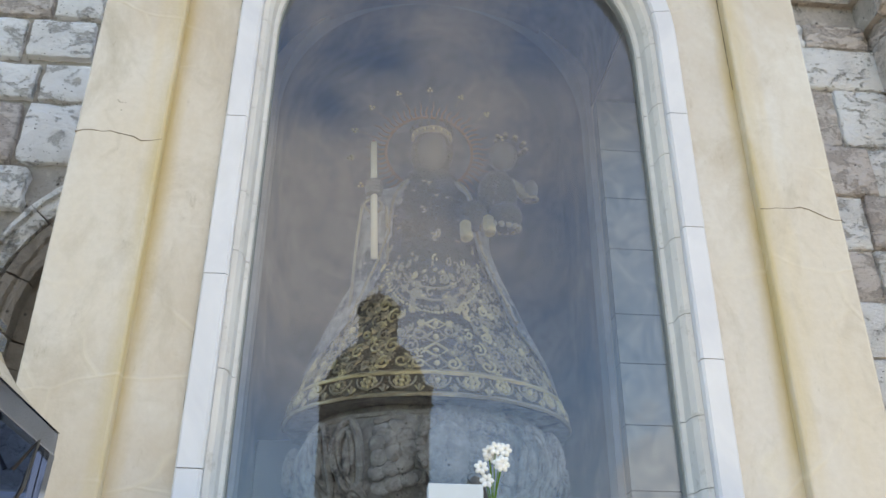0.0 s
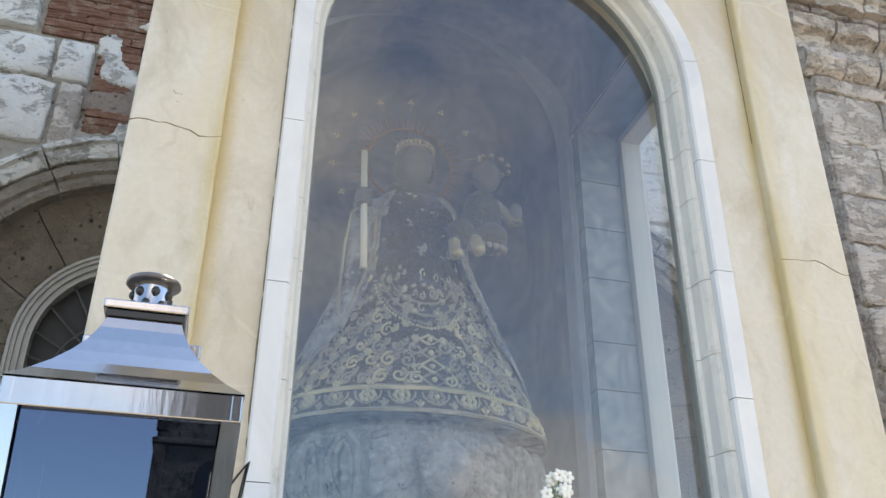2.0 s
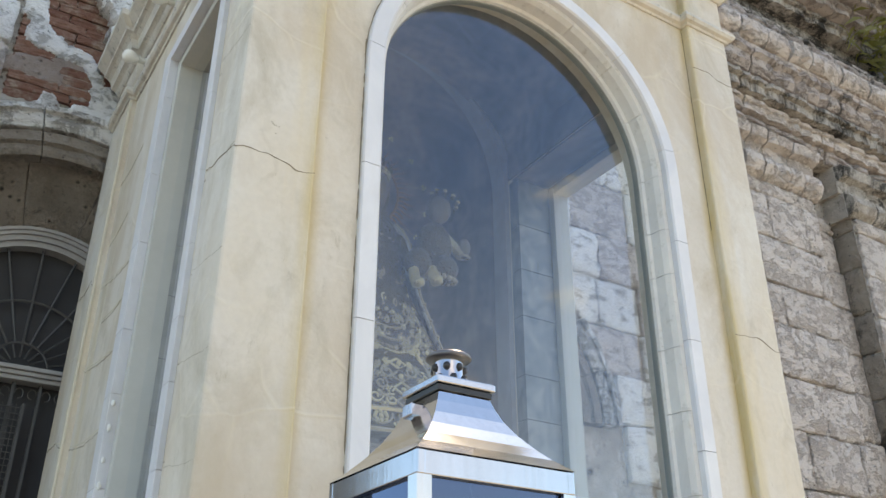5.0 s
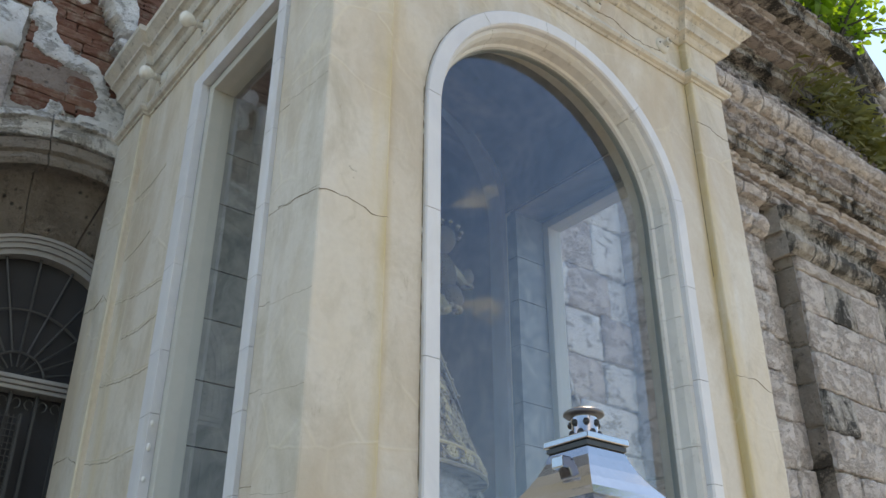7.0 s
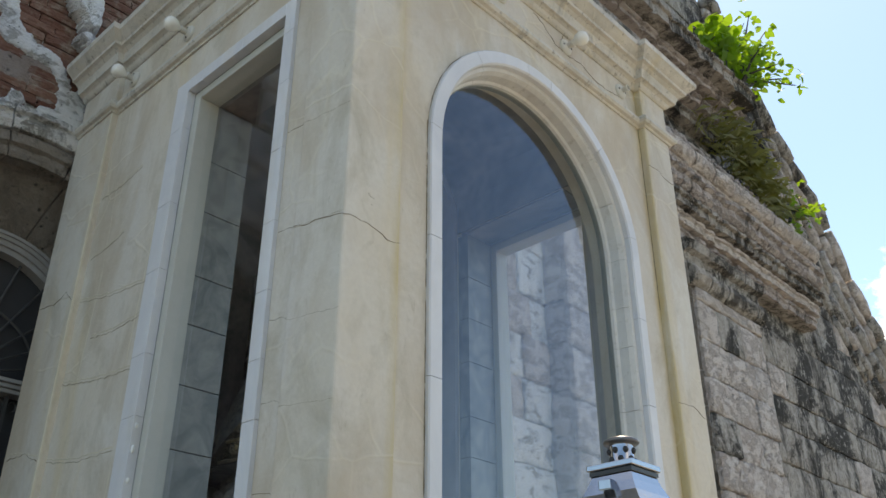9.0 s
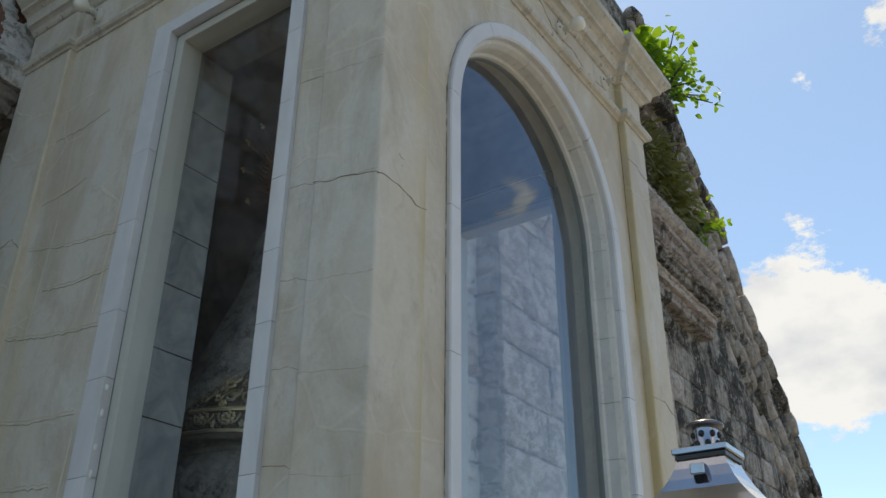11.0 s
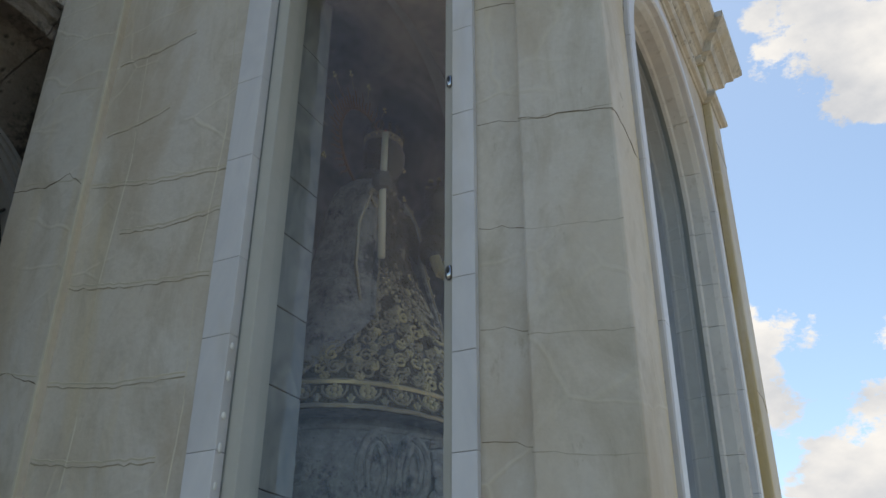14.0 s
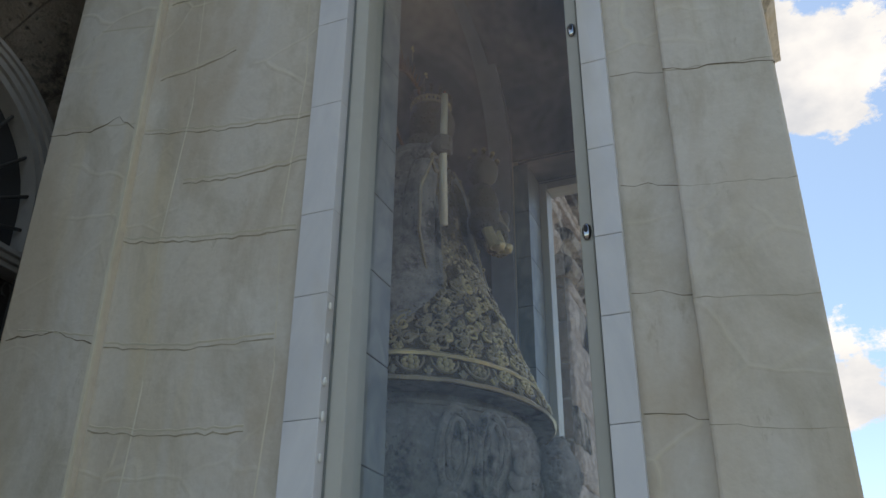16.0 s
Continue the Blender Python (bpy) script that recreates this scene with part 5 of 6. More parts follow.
# the other arm, and the child on it
tube([(0.31, 2.75, 3.20), (0.38, 2.70, 3.08), (0.43, 2.65, 3.06)], 0.038, 10, bm, mat=S_GROUND)
ball((0.425, 2.67, 3.175), (0.072, 0.060, 0.098), bm, 14, 10, S_GROUND)
ball((0.445, 2.665, 3.335), (0.045, 0.048, 0.060), bm, 14, 10, S_SKIN)
ball((0.450, 2.682, 3.345), (0.053, 0.050, 0.060), bm, 14, 10, S_GROUND)
for k in range(9):
    w = 2 * math.pi * k / 9
    p = Vector((0.478 + 0.045 * math.cos(w), 2.682 + 0.042 * math.sin(w), 3.388 - 0.02 * math.cos(w)))
    tube([p, p + Vector((0.008 * math.cos(w) + 0.004, 0.008 * math.sin(w), 0.012))], 0.008, 5, bm, mat=S_GROUND)
    ball(p + Vector((0.008 * math.cos(w) + 0.004, 0.008 * math.sin(w), 0.016)), (0.010, 0.010, 0.009), bm, 6, 4, S_DRESS)
tube([(0.47, 2.67, 3.225), (0.515, 2.65, 3.175), (0.532, 2.64, 3.150)], 0.024, 8, bm, mat=S_DRESS)
ball((0.538, 2.632, 3.182), (0.026, 0.024, 0.038), bm, 12, 8, S_SKIN)
tube([(0.535 + 0.026 * math.cos(2 * math.pi * k / 12), 2.636 + 0.02 * math.sin(2 * math.pi * k / 12), 3.142) for k in range(12)], 0.006, 5, bm, True, S_DRESS)
ball((0.335, 2.635, 3.065), (0.052, 0.052, 0.058), bm, 12, 9, S_GROUND)
ball((0.445, 2.635, 3.065), (0.060, 0.052, 0.058), bm, 12, 9, S_GROUND)
for k in range(16):
    w = 2 * math.pi * k / 16
    ball((0.425 + 0.066 * math.cos(w), 2.625 + 0.03 * math.sin(w), 3.018), (0.011, 0.011, 0.012), bm, 6, 4, S_DRESS)
for x, z, tilt in ((0.303, 2.975, 0.0), (0.380, 3.000, 0.5)):
    tube([(x, 2.610, z + 0.045), (x + 0.006 * tilt, 2.600, z + 0.01), (x + 0.01 * tilt, 2.585, z - 0.025)], 0.020, 8, bm, mat=S_GOLD)
    ball((x + 0.004, 2.578, z - 0.018), (0.020, 0.028, 0.018), bm, 10, 6, S_GOLD)
    for k in range(5):
        ball((x - 0.016 + 0.008 * k, 2.566, z - 0.026 + 0.004 * (k % 2)), (0.006, 0.008, 0.006), bm, 6, 4, S_GOLD)
# worn, uneven casting
for v in bm.verts:
    v.co += noise.noise_vector(v.co * 55) * 0.0030 + noise.noise_vector(v.co * 150) * 0.0012
statue = new("statue", link_mesh("statue", bm, [STATUE, DRESS, GOLD, SKIN, FABRIC]))
tagged(statue, "crowned grey stone figure with child, relief dress with worn gilding", "statue")

# candle in its hand
candle = thing("candle", "tall ivory candle with small red tip, held upright by the statue", "candle", at=(0.01, 2.645, 2.89))
part("stick", tube([(0.002, 2.640, 2.890), (-0.008, 2.640, 3.12), (-0.018, 2.632, 3.342)], 0.0115, 14, taper=[1.05, 1.0, 0.92]), WAX, candle, "", True)
part("wick", tube([(-0.018, 2.632, 3.342), (-0.0185, 2.632, 3.354)], 0.003, 6), mat_simple("red_tip", (0.55, 0.12, 0.06), 0.5), candle, "red wick tip")

# halo of rays and stars behind the head
halo = thing("halo", "tarnished metal halo of thin rays behind the statue", "halo", at=(CX, 2.84, 3.44))
HC = Vector((CX - 0.005, 2.845, 3.455))
part("ring", tube([HC + Vector((0.165 * math.cos(2 * math.pi * k / 48), 0, 0.165 * math.sin(2 * math.pi * k / 48))) for k in range(48)], 0.005, 6, closed=True), TARNISH, halo)
for k in range(44):
    w = math.pi * (-0.28 + 1.56 * k / 43)
    d = Vector((math.cos(w), 0, math.sin(w)))
    e = Vector((-math.sin(w), 0, math.cos(w)))
    r1 = 0.245 if k % 2 else 0.215
    part("ray", tube([HC + d * 0.165, HC + d * 0.19 + e * 0.004, HC + d * 0.215 - e * 0.004, HC + d * r1], 0.0032, 5, taper=[1.2, 1, 0.8, 0.3]), TARNISH, halo)
for k in range(11):
    w = math.pi * (-0.18 + 1.36 * k / 10)
    d = Vector((math.cos(w), 0, math.sin(w)))
    bm = tube([HC + d * 0.24, HC + d * 0.295], 0.0006, 4)
    for j in range(3):
        q = j * 2.09 + w
        ball(HC + d * 0.30 + Vector((math.cos(q), 0, math.sin(q))) * 0.008, (0.0055, 0.004, 0.0055), bm, 6, 4)
    part("star", bm, GOLD, halo, "small bright metal star")

# ---- carved pedestal ----
PED = [(1.90, 0.400), (1.955, 0.400), (1.985, 0.345), (2.02, 0.335), (2.06, 0.368), (2.11, 0.402), (2.17, 0.422), (2.23, 0.420), (2.28, 0.398), (2.315, 0.372), (2.344, 0.366)]
bm = lathe([(0.02, 2.345)] + [(r, z) for z, r in PED[::-1]], 72, (CX, FY0, 0), (1.0, 0.88))
for f in bm.faces:
    f.smooth = True


def ped(a, z, out=0.0):
    """The pedestal's surface at a bearing and height, out metres proud."""
    for (za, ra), (zb, rb) in zip(PED, PED[1:]):
        if z <= zb:
            break
    r = ra + (rb - ra) * min(1.0, max(0.0, (z - za) / (zb - za))) + out
    w = radians(a)
    return Vector((CX + r * math.cos(w), FY0 + 0.88 * r * math.sin(w), z))


def volute(a, z, size, way, r=0.014, turns=1.4):
    """A rolled leaf end, standing on the pedestal."""
    pts = []
    for t in range(18):
        w = t / 17
        ang = way * w * turns * 2 * math.pi + math.pi / 2
        q = size * (1 - 0.8 * w)
        pts.append(ped(a + math.degrees(q * math.cos(ang)) / 0.40, z + q * math.sin(ang), 0.012))
    tube(pts, r, 7, bm, taper=[1 - 0.5 * k / 17 for k in range(18)])


rnd = random.Random(41)
# a fillet below the hem, and one round the foot of the bulge
for z, r in ((2.318, 0.010), (2.045, 0.011), (1.97, 0.012)):
    tube([ped(5 * k, z, 0.002) for k in range(72)], r, 6, bm, True)
# winged heads in front and behind, leaf brackets with volutes between
for q in range(4):
    mid = -87 + 90 * q
    if q % 2 == 0:
        face = ped(mid, 2.180, 0.042)
        d = Vector((math.cos(radians(mid)), math.sin(radians(mid)), 0))
        e = Vector((-d.y, d.x, 0))
        turn = Matrix.Rotation(radians(mid + 90), 4, "Z")
        ball(face, (0.068, 0.060, 0.090), bm, 18, 12, 1, turn)
        ball(face + d * 0.056 - Vector((0, 0, 0.006)), (0.010, 0.012, 0.020), bm, 8, 6, 1, turn)
        for k in range(30):
            w = math.pi * (-0.34 + 1.68 * k / 29)
            p = face + e * (0.070 * math.cos(w)) + d * rnd.uniform(-0.004, 0.014) + Vector((0, 0, 0.018 + 0.076 * math.sin(w)))
            ball(p, (0.017, 0.017, 0.015), bm, 8, 5)
            ball(p + e * (0.011 * math.cos(w)) + d * 0.010 + Vector((0, 0, 0.010 * math.sin(w))), (0.009, 0.009, 0.009), bm, 6, 4)
        for way in (-1, 1):
            # overlapping feathers, row upon row
            for row in range(5):
                for col in range(3):
                    a = mid + way * (13.5 + 5.4 * col + 1.2 * (row % 2))
                    z = 2.272 - 0.038 * row - 0.010 * col
                    ball(ped(a, z, 0.006 + 0.002 * row), (0.029, 0.010, 0.027), bm, 10, 7, 0, Matrix.Rotation(radians(a + 90), 4, "Z") @ Matrix.Rotation(radians(way * 14), 4, "Y"))
            tube([ped(mid + way * (11 + 2.2 * t), 2.292 + 0.008 * math.sin(t * 0.5), 0.008) for t in range(9)], 0.011, 6, bm)
            volute(mid + way * 10.5, 2.125, 0.026, way, 0.010)
    else:
        for way in (-1, 1):
            volute(mid + way * 8.0, 2.20, 0.055, way, 0.018)
    mid += 45
    # two tall looped leaves over a scrolled foot
    for way in (-1, 1):
        for wide, tall, r in ((6.0, 0.100, 0.012), (3.2, 0.070, 0.008)):
            loop = []
            for t in range(20):
                w = 2 * math.pi * t / 20
                loop.append(ped(mid + way * 7.2 + wide * math.cos(w), 2.19 + tall * math.sin(w), 0.018 + 0.022 * math.sin(w)))
            tube(loop, r, 7, bm, True)
        ball(ped(mid + way * 7.2, 2.19, 0.010), (0.018, 0.014, 0.055), bm, 10, 8, 0, Matrix.Rotation(radians(mid + way * 7.2 + 90), 4, "Z"))
        volute(mid + way * 8.0, 2.075, 0.030, -way, 0.014)
for k in range(36):
    a = 10 * k
    tube([ped(a, 1.985, 0.004), ped(a + 1, 2.005, 0.016), ped(a, 2.03, 0.004)], 0.014, 6, bm, taper=[0.7, 1, 0.7])
for v in bm.verts:
    v.co += noise.noise_vector(v.co * 40) * 0.004
pedestal = new("pedestal", link_mesh("pedestal", bm, [STATUE, STATUE]))
tagged(pedestal, "bulging grey stone pedestal carved with leaves, wings and a plain head", "pedestal")

# plain slab leaning in the alcove
PANEL = mat_simple("plain_grey_board", (0.34, 0.36, 0.36), 0.7, 0.0, 25.0, 0.1, 0.2)
board = new("board", link_mesh("board", box(-0.370, 0.02, 3.07, 3.10, Z0, 2.388, 0.008), PANEL))
tagged(board, "plain grey board standing in the alcove behind the pedestal", "board")

# card and flowers in front of the pedestal
FX, FYY = 0.245, 1.690
sill = part("sill", box(-0.37, 0.77, 1.640, 1.733, Z0 - 0.10, Z0 - 0.02, 0.006), MARBLE, shrine)
flowers = thing("flower_stem", "white artificial flowers on a thin green stem before the glass", "flowers", at=(FX, FYY, Z0 - 0.02))
rnd = random.Random(51)
for k in range(9):
    top = Vector((FX + rnd.uniform(-0.024, 0.028), FYY + rnd.uniform(-0.012, 0.012), rnd.uniform(1.932, 2.005)))
    part("stem", tube([(FX, FYY, Z0 - 0.02), (FX * 0.5 + top.x * 0.5, FYY, (Z0 + top.z) / 2), top], 0.0012, 4), LEAF, flowers)
    bm = bmesh.new()
    for j in range(6):
        w = j * math.pi / 3 + k
        d = Vector((math.cos(w), -0.35, math.sin(w)))
        ball(top + d * 0.008, (0.0070, 0.0036, 0.0050), bm, 6, 4, 0, Matrix.Rotation(-w, 4, "Y"))
    part("blossom", bm, WHITE, flowers)
card = thing("card", "pale folded card lying in front of the pedestal", "card", at=(0.2, 1.67, Z0 - 0.02))
part("sheet", box(0.120, 0.222, 1.650, 1.690, Z0 - 0.018, Z0 + 0.028, 0.002), CLOTH, card)

# ---- the lantern ----
LX, LY = -0.520, 1.080
lantern = thing("lantern", "square stainless-steel lantern with flared roof and tinted glass", "lantern", at=(LX, LY, 1.46))
part("cap", lathe([(0.001, 2.049), (0.024, 2.048), (0.0315, 2.044), (0.0325, 2.040), (0.030, 2.038), (0.001, 2.037)], 28, (LX, LY, 0)), LID, lantern, "round steel lid", True)
part("chimney", lathe([(0.0215, 2.040), (0.0215, 2.000), (0.0225, 1.998)], 28, (LX, LY, 0)), STEEL, lantern, "", True)
# black lumps stand in for the unlit inside of the vent holes
for row in range(2):
    for k in range(7):
        w = 2 * math.pi * (k + 0.5 * (row % 2)) / 7
        c = Vector((LX + 0.0212 * math.cos(w), LY + 0.0212 * math.sin(w), 2.009 + 0.016 * row))
        part("vent_hole", ball(c, (0.0056, 0.0056, 0.0060), None, 8, 5), BLACK, lantern)
part("plate", box(LX - 0.047, LX + 0.047, LY - 0.047, LY + 0.047, 1.988, 1.999, 0.002), STEEL, lantern)
part("plate_rim", box(LX - 0.043, LX + 0.043, LY - 0.043, LY + 0.043, 1.980, 1.987), BLACK, lantern)
bm = bmesh.new()
prof = [(1.982, 0.0395), (1.964, 0.0455), (1.945, 0.0545), (1.926, 0.067), (1.908, 0.082), (1.892, 0.098), (1.876, 0.118)]
for sx, sy in ((0, -1), (1, 0), (0, 1), (-1, 0)):
    ra = [(bm.verts.new((LX + sx * h - sy * h, LY + sy * h + sx * h, z)), bm.verts.new((LX + sx * h + sy * h, LY + sy * h - sx * h, z))) for z, h in prof]
    for a, b in zip(ra, ra[1:]):
        bm.faces.new((a[0], a[1], b[1], b[0]))
bmesh.ops.remove_doubles(bm, verts=bm.verts, dist=1e-5)
bmesh.ops.recalc_face_normals(bm, faces=bm.faces)
part("roof", bm, STEEL, lantern, "flared steel roof")
part("bracket", box(LX + 0.046, LX + 0.066, LY - 0.012, LY + 0.012, 1.948, 1.966, 0.002), STEEL, lantern)
part("bracket", box(LX - 0.066, LX - 0.046, LY - 0.012, LY + 0.012, 1.948, 1.966, 0.002), STEEL, lantern)
B0 = 1.47
for sx, sy in ((0, -1), (1, 0), (0, 1), (-1, 0)):
    m = Matrix(((-sy, sx, 0, LX), (sx, sy, 0, LY), (0, 0, 1, 0), (0, 0, 0, 1)))
    bm = box(-0.117, 0.117, 0.105, 0.1165, 1.846, 1.8755, 0.0015)
    bm.transform(m)
    bmesh.ops.recalc_face_normals(bm, faces=bm.faces)
    part("rail", bm, STEEL, lantern)
    bm = box(-0.104, 0.104, 0.095, 0.106, B0, B0 + 0.03, 0.0015)
    bm.transform(m)
    bmesh.ops.recalc_face_normals(bm, faces=bm.faces)
    part("rail", bm, STEEL, lantern)
    bm = bmesh.new()
    bm.faces.new([bm.verts.new(p) for p in ((-0.085, 0.099, B0 + 0.03), (0.085, 0.099, B0 + 0.03), (0.095, 0.109, 1.847), (-0.095, 0.109, 1.847))])
    bm.transform(m)
    part("pane", bm, LANTERN_GLASS, lantern)
for sx in (-1, 1):
    for sy in (-1, 1):
        bm = bmesh.new()
        lo, hi = [], []
        for du, dv in ((0, 0), (-0.020, 0), (-0.020, -0.010), (-0.010, -0.020), (0, -0.020)):
            lo.append(bm.verts.new((LX + sx * (0.1045 + du), LY + sy * (0.1045 + dv), B0)))
            hi.append(bm.verts.new((LX + sx * (0.1172 + du), LY + sy * (0.1172 + dv), 1.846)))
        for i in range(5):
            bm.faces.new((lo[i], lo[(i + 1) % 5], hi[(i + 1) % 5], hi[i]))
        bm.faces.new(lo)
        bm.faces.new(hi)
        bmesh.ops.recalc_face_normals(bm, faces=bm.faces)
        part("corner_post", bm, STEEL, lantern)
part("base", box(LX - 0.11, LX + 0.11, LY - 0.11, LY + 0.11, 1.455, B0, 0.003), STEEL, lantern)
part("handle", tube([(LX + 0.112, LY, 1.80), (LX + 0.135, LY, 1.835), (LX + 0.128, LY, 1.78), (LX + 0.112, LY, 1.74)], 0.003, 6), BLACK, lantern)
post = new("lantern_post", link_mesh("lantern_post", box(LX - 0.15, LX + 0.15, LY - 0.15, LY + 0.15, 0.0, 1.455, 0.012), CREAM))
tagged(post, "plain cream stone post that carries the lantern", "post")


# ---- lamps on the frieze ----
def frieze_lamp(at, turn, with_bulb):
    lamp = thing("frieze_lamp", "white lamp holder with round bulb on the shrine's frieze" if with_bulb else "empty white lamp holder on the shrine's frieze", "lamp", "frieze lamps")
    bm = lathe([(0.001, 0.016), (0.014, 0.016), (0.020, 0.012), (0.030, 0.010), (0.034, 0.004), (0.034, 0.0)], 24)
    part("base", bm, PORCELAIN, lamp, "", True)
    part("socket", lathe([(0.012, 0.010), (0.013, 0.034), (0.015, 0.036), (0.015, 0.040), (0.010, 0.041)], 18), PORCELAIN, lamp, "", True)
    for s in (-1, 1):
        part("screw", box(s * 0.022 - 0.003, s * 0.022 + 0.003, -0.003, 0.003, 0.010, 0.014), BLACK, lamp)
    if with_bulb:
        part("bulb", lathe([(0.010, 0.040), (0.013, 0.048), (0.024, 0.060), (0.029, 0.074), (0.027, 0.090), (0.018, 0.100), (0.001, 0.104)], 24), BULB, lamp, "", True)
    lamp.matrix_world = Matrix.Translation(at) @ turn
    return lamp


front_turn = Matrix.Rotation(radians(90), 4, "X")
for x, lit in ((-0.385, True), (0.005, True), (0.395, True), (0.772, False)):
    frieze_lamp((x, YP, 3.900), front_turn, lit)
side_turn = Matrix.Rotation(radians(-90), 4, "Y")
for y in (1.98, 2.32, 2.715, 3.11):
    frieze_lamp((XS, y, 3.893), side_turn, True)


# ---- cracks and open joints of the paintwork ----
def crack(points, r=0.0016, seed=0, lean=0.006, material=None):
    rnd = random.Random(seed)
    pts = []
    for a, b in zip(points, points[1:]):
        a, b = Vector(a), Vector(b)
        n = max(2, int((b - a).length / 0.018))
        for i in range(n):
            p = a + (b - a) * i / n
            pts.append(p + Vector([rnd.uniform(-lean, lean) if abs(b[q] - a[q]) < 1e-6 and q == 2 else (rnd.uniform(-lean, lean) * 0.7 if q == 2 else 0) for q in range(3)]))
    pts.append(Vector(points[-1]))
    part("crack", tube(pts, r, 5, taper=[1.0 if r > 0.005 else rnd.uniform(0.5, 1.4) for _ in pts]), material or CRACK, shrine)


crack([(XL, YF, 2.700), (-0.60, YF, 2.704), (-0.53, YF, 2.685), (-0.484, YF, 2.690)], 0.0013, 1)
crack([(XL, 1.905, 2.735), (XL, 1.82, 2.722), (XL, 1.76, 2.712), (XL, YF, 2.700)], 0.0013, 2)
crack([(0.884, YF, 3.580), (0.96, YF, 3.585), (1.02, YF, 3.565), (XR, YF, 3.570)], 0.0013, 3)
crack([(0.884, YF, 2.590), (0.98, YF, 2.598), (1.04, YF, 2.570), (XR, YF, 2.568)], 0.0013, 4)
# thin dark line down the right pilaster's inner angle
crack([(0.884, YP - 0.0005, 3.760), (0.884, YP - 0.0005, 2.95)], 0.0016, 5, 0.003)
crack([(-0.357, 1.7365, 3.16), (-0.357, 1.7365, 2.40), (-0.357, 1.7365, 2.00)], 0.0026, 6, 0.004)
pts = [(CX - 0.556 * math.cos(w), 1.736, SPRING + 0.556 * math.sin(w)) for w in [0.0, 0.15, 0.3, 0.45, 0.6, 0.75]]
crack(pts, 0.0022, 7, 0.003)
crack([(0.20, YP, 3.95), (0.26, YP, 3.93), (0.33, YP, 3.875), (0.42, YP, 3.87), (0.50, YP, 3.885), (0.56, YP, 3.855), (0.66, YP, 3.85), (0.77, YP, 3.87)], 0.0016, 8)
crack([(0.40, YP - 0.001, 3.87), (0.37, YP - 0.001, 3.92), (0.385, YP - 0.002, 3.955)], 0.0018, 9)
crack([(XL, 3.50, 2.985), (XL, 3.36, 2.965), (XL, 3.27, 2.985), (XL, 3.205, 2.93)], 0.0016, 10)
crack([(XL, 3.48, 2.40), (XL, 3.33, 2.40), (XL, 3.205, 2.35)], 0.0016, 11)
seams = [(3.20, 2.93, 2.705, 2.86), (3.18, 3.10, 2.95, 3.13), (3.20, 2.62, 2.72, 2.56), (3.20, 2.35, 2.75, 2.31), (3.05, 2.75, 2.71, 2.74), (3.19, 3.36, 2.90, 3.38), (3.20, 2.16, 2.80, 2.12)]
FILLER = mat_simple("yellowed_filler_paint", (0.62, 0.56, 0.44), 0.55, 0.0, 30.0, 0.2, 0.3)
SEAM = mat_simple("filled_seam", (0.44, 0.385, 0.295), 0.8, 0.0, 50.0, 0.2, 0.4)
for k, (ya, za, yb, zb) in enumerate(seams):
    ym = (ya + yb) / 2
    crack([(XS, ya, za), (XS, ym, (za + zb) / 2 - 0.012), (XS, yb, zb)], 0.0020, 20 + k, 0.005, SEAM)
    crack([(XS + 0.0068, ya, za + 0.010), (XS + 0.0068, ym, (za + zb) / 2 - 0.002), (XS + 0.0068, yb, zb + 0.010)], 0.0085, 20 + k, 0.004, FILLER)
for k, z in enumerate((3.05, 2.72, 2.46, 2.24, 2.02)):
    crack([(XL, 1.905, z + 0.015), (XL, 1.80, z), (XL, YF, z - 0.01)], 0.0007, 40 + k, 0.004, SEAM)
    crack([(XS, 2.01, z + 0.05), (XS, 1.96, z + 0.045), (XS, 1.907, z + 0.03)], 0.0008, 60 + k, 0.005)
for k, y in enumerate((3.07, 2.74)):
    x = XS + 0.0066
    crack([(x, y + 0.01, 3.40), (x, y - 0.01, 3.00), (x, y + 0.02, 2.62), (x, y, 2.25), (x, y + 0.02, 1.95)], 0.0080, 80 + k, 0.006, FILLER)
# pale bead along the rear pilaster's front corner
crack([(XL + 0.003, 3.207, 3.76), (XL + 0.003, 3.207, 3.0), (XL + 0.003, 3.207, 1.7)], 0.0065, 86, 0.004, FILLER)
for k, (ya, za, yb, zb) in enumerate(((3.46, 2.985, 3.21, 2.94), (3.45, 2.41, 3.21, 2.36), (3.40, 3.30, 3.21, 3.26))):
    crack([(XL + 0.0060, ya, za + 0.012), (XL + 0.0060, yb, zb + 0.012)], 0.0075, 90 + k, 0.004, FILLER)
spots = random.Random(71)
for k in range(6):
    p = (-0.594 + spots.gauss(0, 0.005), YF, 2.782 + spots.gauss(0, 0.006))
    part("chip", ball(p, (0.0022, 0.0008, 0.0020), None, 6, 4), SEAM, shrine)
# white filler squeezed out beside the side window
for k, z in enumerate((2.05, 2.13, 2.20, 2.29, 2.36)):
    part("filler", ball((XS - 0.003, 2.6195, z), (0.006, 0.0035, 0.009 + 0.003 * (k % 2)), None, 8, 6), WHITE, shrine)
for y, z in ((2.085, 2.925), (2.085, 2.435)):
    latch = bmesh.new()
    ball((XS + 0.012, y, z), (0.006, 0.0095, 0.018), latch, 12, 8)
    part("latch", latch, STEEL, shrine, "small metal latch")
    # the keyhole's unlit depth is a black lump
    part("keyhole", ball((XS + 0.0062, y, z + 0.004), (0.002, 0.004, 0.008), None, 8, 6), BLACK, shrine)


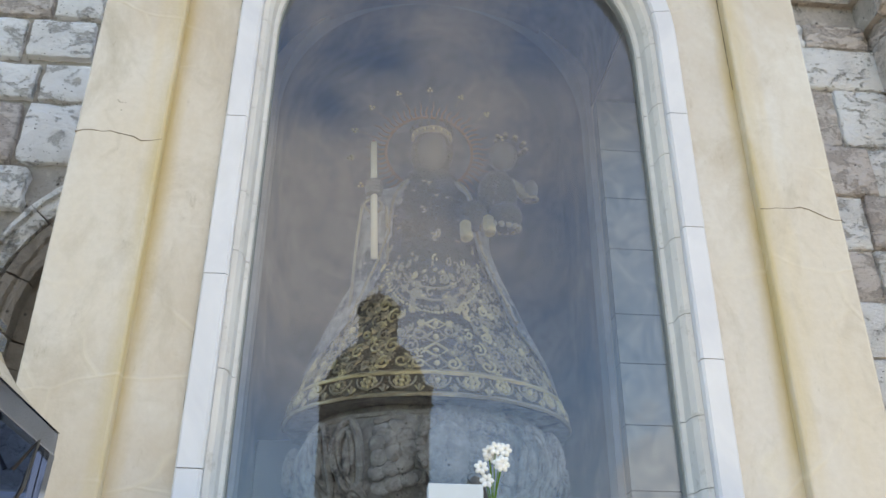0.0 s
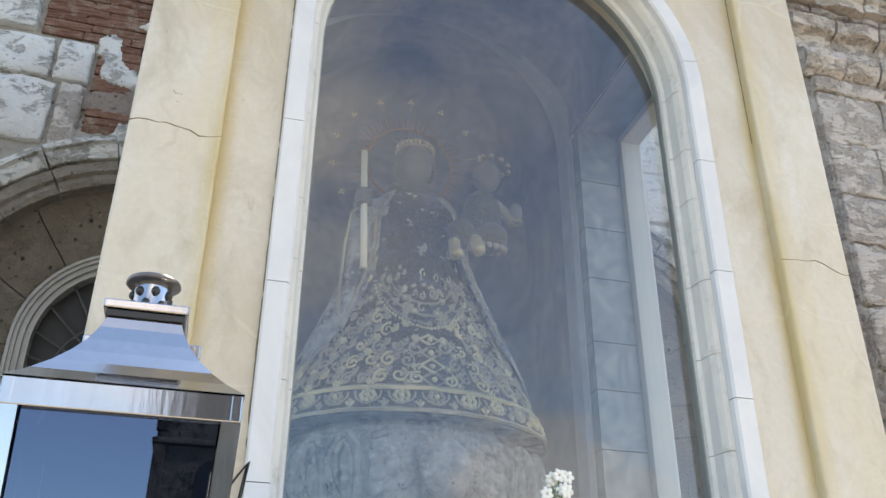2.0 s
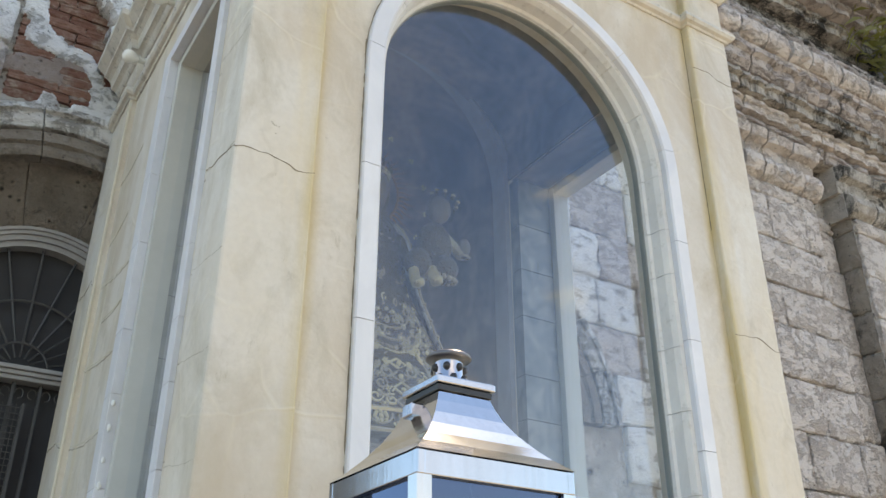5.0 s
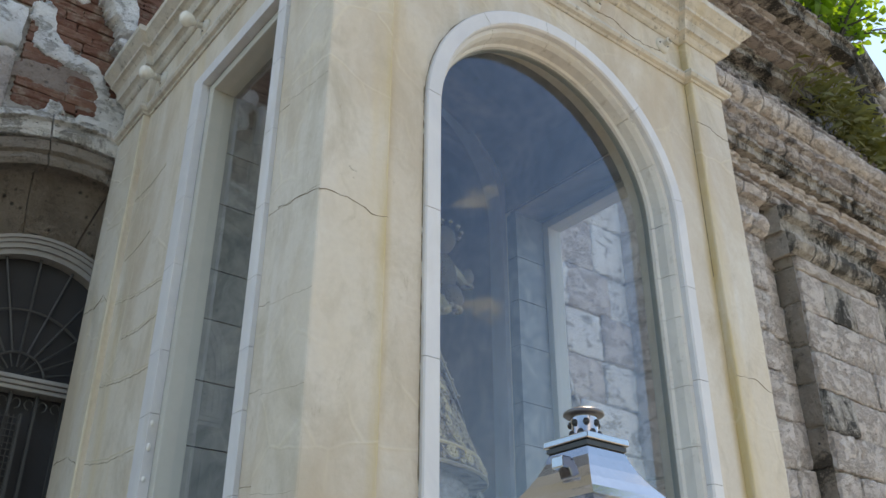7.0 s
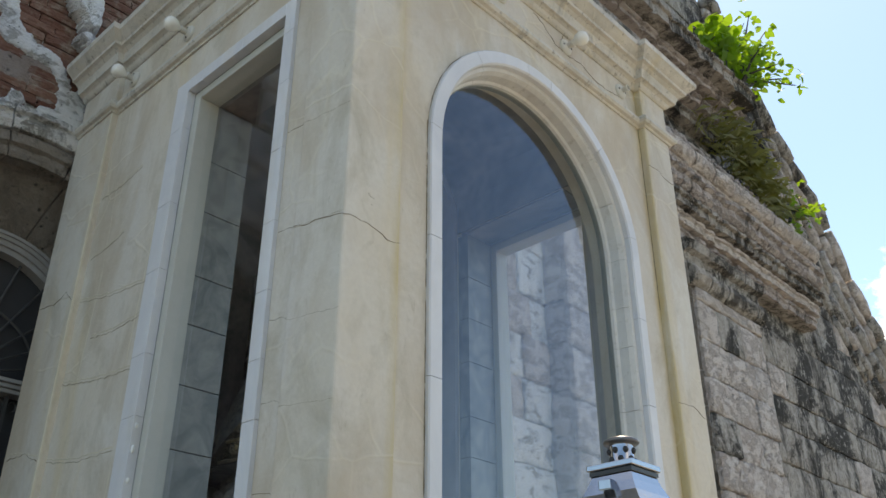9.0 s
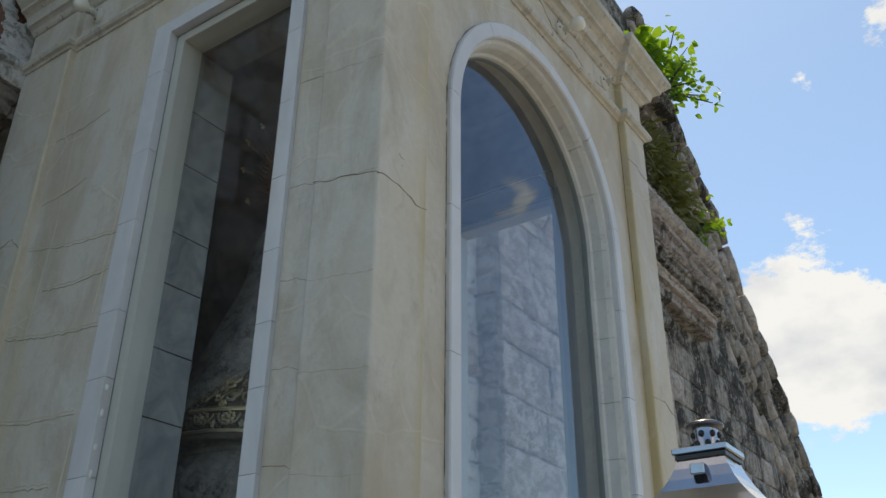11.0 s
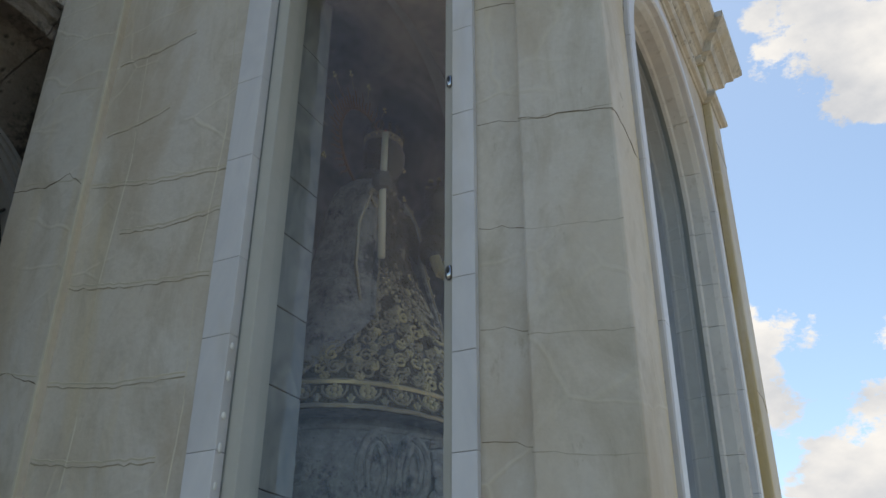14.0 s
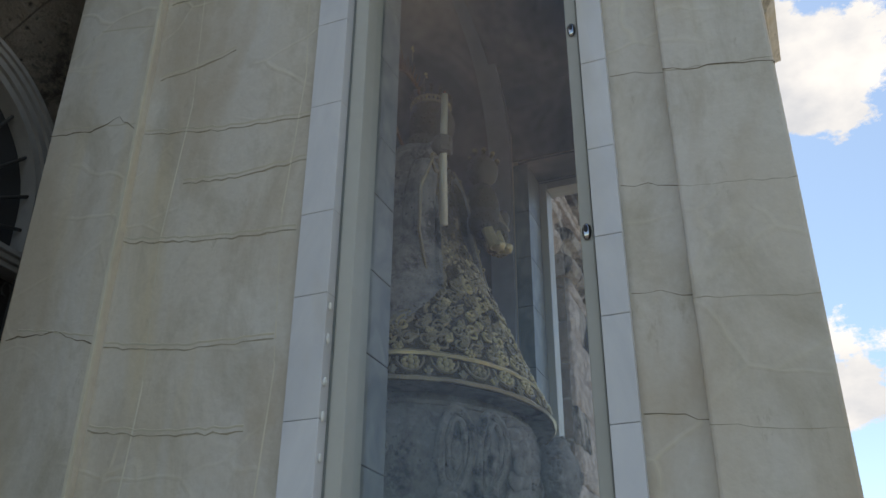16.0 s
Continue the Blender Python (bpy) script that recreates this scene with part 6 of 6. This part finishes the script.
# ---- plants on the church front ----
def leaf(bm, p, d, size, rnd):
    d = d.normalized()
    side = d.cross(Vector((rnd.uniform(-1, 1), rnd.uniform(-1, 1), 1.2))).normalized()
    up = side.cross(d) * 0.12
    pts = [p, p + (d * 0.35 + side * 0.36 + up) * size, p + (d * 0.75 + side * 0.26) * size, p + d * 1.05 * size - up * size, p + (d * 0.75 - side * 0.26) * size, p + (d * 0.35 - side * 0.36 + up) * size]
    bm.faces.new([bm.verts.new(q) for q in pts])


def shrub(root, tips, size, seed, label):
    rnd = random.Random(seed)
    plant = thing("shrub", label, "shrub", at=root)
    crown = bmesh.new()
    for tip in tips:
        tip = Vector(tip)
        mid = Vector(root).lerp(tip, 0.5) + Vector((rnd.uniform(-0.08, 0.08), rnd.uniform(-0.08, 0.08), 0.10))
        part("branch", tube([root, mid, tip], 0.016, 5, taper=[1.2, 0.8, 0.35]), IRON, plant)
        for k in range(15):
            t = 0.30 + 0.70 * k / 14
            p = (Vector(root).lerp(mid, t * 2) if t < 0.5 else mid.lerp(tip, t * 2 - 1)) + Vector([rnd.gauss(0, 0.085) for _ in range(3)])
            for j in range(2):
                leaf(crown, p, Vector((rnd.uniform(-0.6, 1), rnd.uniform(-1, 0.6), rnd.uniform(-0.7, 0.6))), size * rnd.uniform(0.6, 1.15), rnd)
    part("crown", crown, LEAF, plant)


rnd = random.Random(81)
tips = [(5.75 + rnd.uniform(-0.35, 0.75), 3.0 + rnd.uniform(-0.35, 0.3), 7.95 + rnd.uniform(-0.45, 0.50)) for _ in range(17)]
shrub((5.62, 3.12, 7.36), tips, 0.092, 82, "bright green broad-leaved shrub rooted on the upper cornice")
shrub((5.05, 3.10, 7.40), [(5.0 + 0.12 * k, 3.0 + 0.06 * (k % 3), 7.65 + 0.16 * (k % 3)) for k in range(5)], 0.14, 83, "small green shrub rooted on the upper cornice")
shrub((6.62, 3.22, 6.26), [(6.65 + 0.07 * k, 3.05, 6.36 + 0.05 * (k % 3)) for k in range(4)], 0.07, 84, "small yellow-green weed on the string course")
bm = bmesh.new()
rnd = random.Random(91)
for k in range(1050):
    t = rnd.random()
    p = Vector((5.35 + 1.15 * t + rnd.gauss(0, 0.14), 3.29 + rnd.gauss(0, 0.08), 6.83 - 0.46 * t + rnd.gauss(0, 0.15)))
    d = Vector((rnd.uniform(-0.4, 0.7), rnd.uniform(-1.0, 0.3), rnd.uniform(-0.5, 1.2))).normalized() * rnd.uniform(0.08, 0.24)
    w = d.cross(Vector((0, 0, 1))).normalized() * 0.0013
    droop = Vector((0, 0, -0.35 * d.length))
    a, b, c, e, g = (bm.verts.new(q) for q in (p - w, p + w, p + d * 0.6 + w * 0.7, p + d + droop, p + d * 0.6 - w * 0.7))
    bm.faces.new((a, b, c, e, g))
tagged(new("ledge_grass", link_mesh("ledge_grass", bm, GRASS)), "dry green grass hanging from the ruined cornice", "grass", "", "stuff")

# pale parapet of the building behind
parapet = thing("parapet", "pale stone parapet with moulded edge on the roof behind", "parapet", at=(9.9, 5.0, 9.2))
part("coping", box(9.0, 10.95, 4.55, 5.4, 9.72, 9.90, 0.02), PALE_STONE, parapet)
part("moulding", box(9.1, 10.80, 4.65, 5.4, 9.56, 9.716, 0.04), PALE_STONE, parapet)
part("pier", box(9.1, 9.75, 4.65, 5.3, 9.904, 10.9, 0.02), PALE_STONE, parapet)
part("wall", box(9.15, 10.70, 4.72, 5.4, 0.0, 9.556), DARK_STONE, parapet)


def wall_slab_arch(x, y, z):
    """A dark round-headed opening, as a shallow solid; black stands in for its depth."""
    bm = bmesh.new()
    pts = arch_outline(x, 1.1, z, z + 3.2, 16)
    front = [bm.verts.new((px, y, pz)) for px, pz in pts]
    rear = [bm.verts.new((px, y - 0.3, pz)) for px, pz in pts]
    bm.faces.new(front)
    for i in range(len(pts)):
        j = (i + 1) % len(pts)
        bm.faces.new((front[i], front[j], rear[j], rear[i]))
    return bm


# ---- the bell tower across the road, which the glass mirrors ----
TX, TY = 0.6, -60.0
tower = thing("bell_tower", "dark weathered brick bell tower with domed top across the road", "tower", at=(TX, TY, 0))
TOWER = mat_stone("dark_tower_brick", (0.13, 0.11, 0.095), (0.085, 0.072, 0.062), (0.04, 0.037, 0.034), 0.05, 0.15)
part("shaft", box(TX - 3.7, TX + 3.7, TY - 3.7, TY + 3.7, 0.0, 21.5, 0.2), TOWER, tower)
part("shaft_cornice", box(TX - 4.0, TX + 4.0, TY - 4.0, TY + 4.0, 21.5, 22.1, 0.15), TOWER, tower)
for k in range(3):
    for s in (-1, 1):
        part("corner_pier", box(TX + s * 3.45 - 0.35, TX + s * 3.45 + 0.35, TY + 3.5, TY + 3.9, 7.1 * k, 7.1 * k + 6.25, 0.05), TOWER, tower)
    part("belfry_arch", wall_slab_arch(TX, TY + 3.75, 7.1 * k + 1.2), BLACK, tower)
    part("storey_cornice", box(TX - 3.95, TX + 3.95, TY - 3.95, TY + 3.95, 7.1 * k + 6.3, 7.1 * k + 6.7, 0.1), TOWER, tower)
part("dome", lathe([(3.8, 22.1), (3.7, 23.4), (3.3, 24.6), (2.6, 25.6), (1.75, 26.2), (1.5, 26.3)], 32, (TX, TY, 0)), TOWER, tower, "", True)
part("cupola", lathe([(1.5, 26.3), (1.5, 29.1), (1.75, 29.2), (1.70, 29.5), (0.9, 30.3), (0.12, 30.7), (0.08, 31.4), (0.001, 31.5)], 24, (TX, TY, 0)), TOWER, tower)
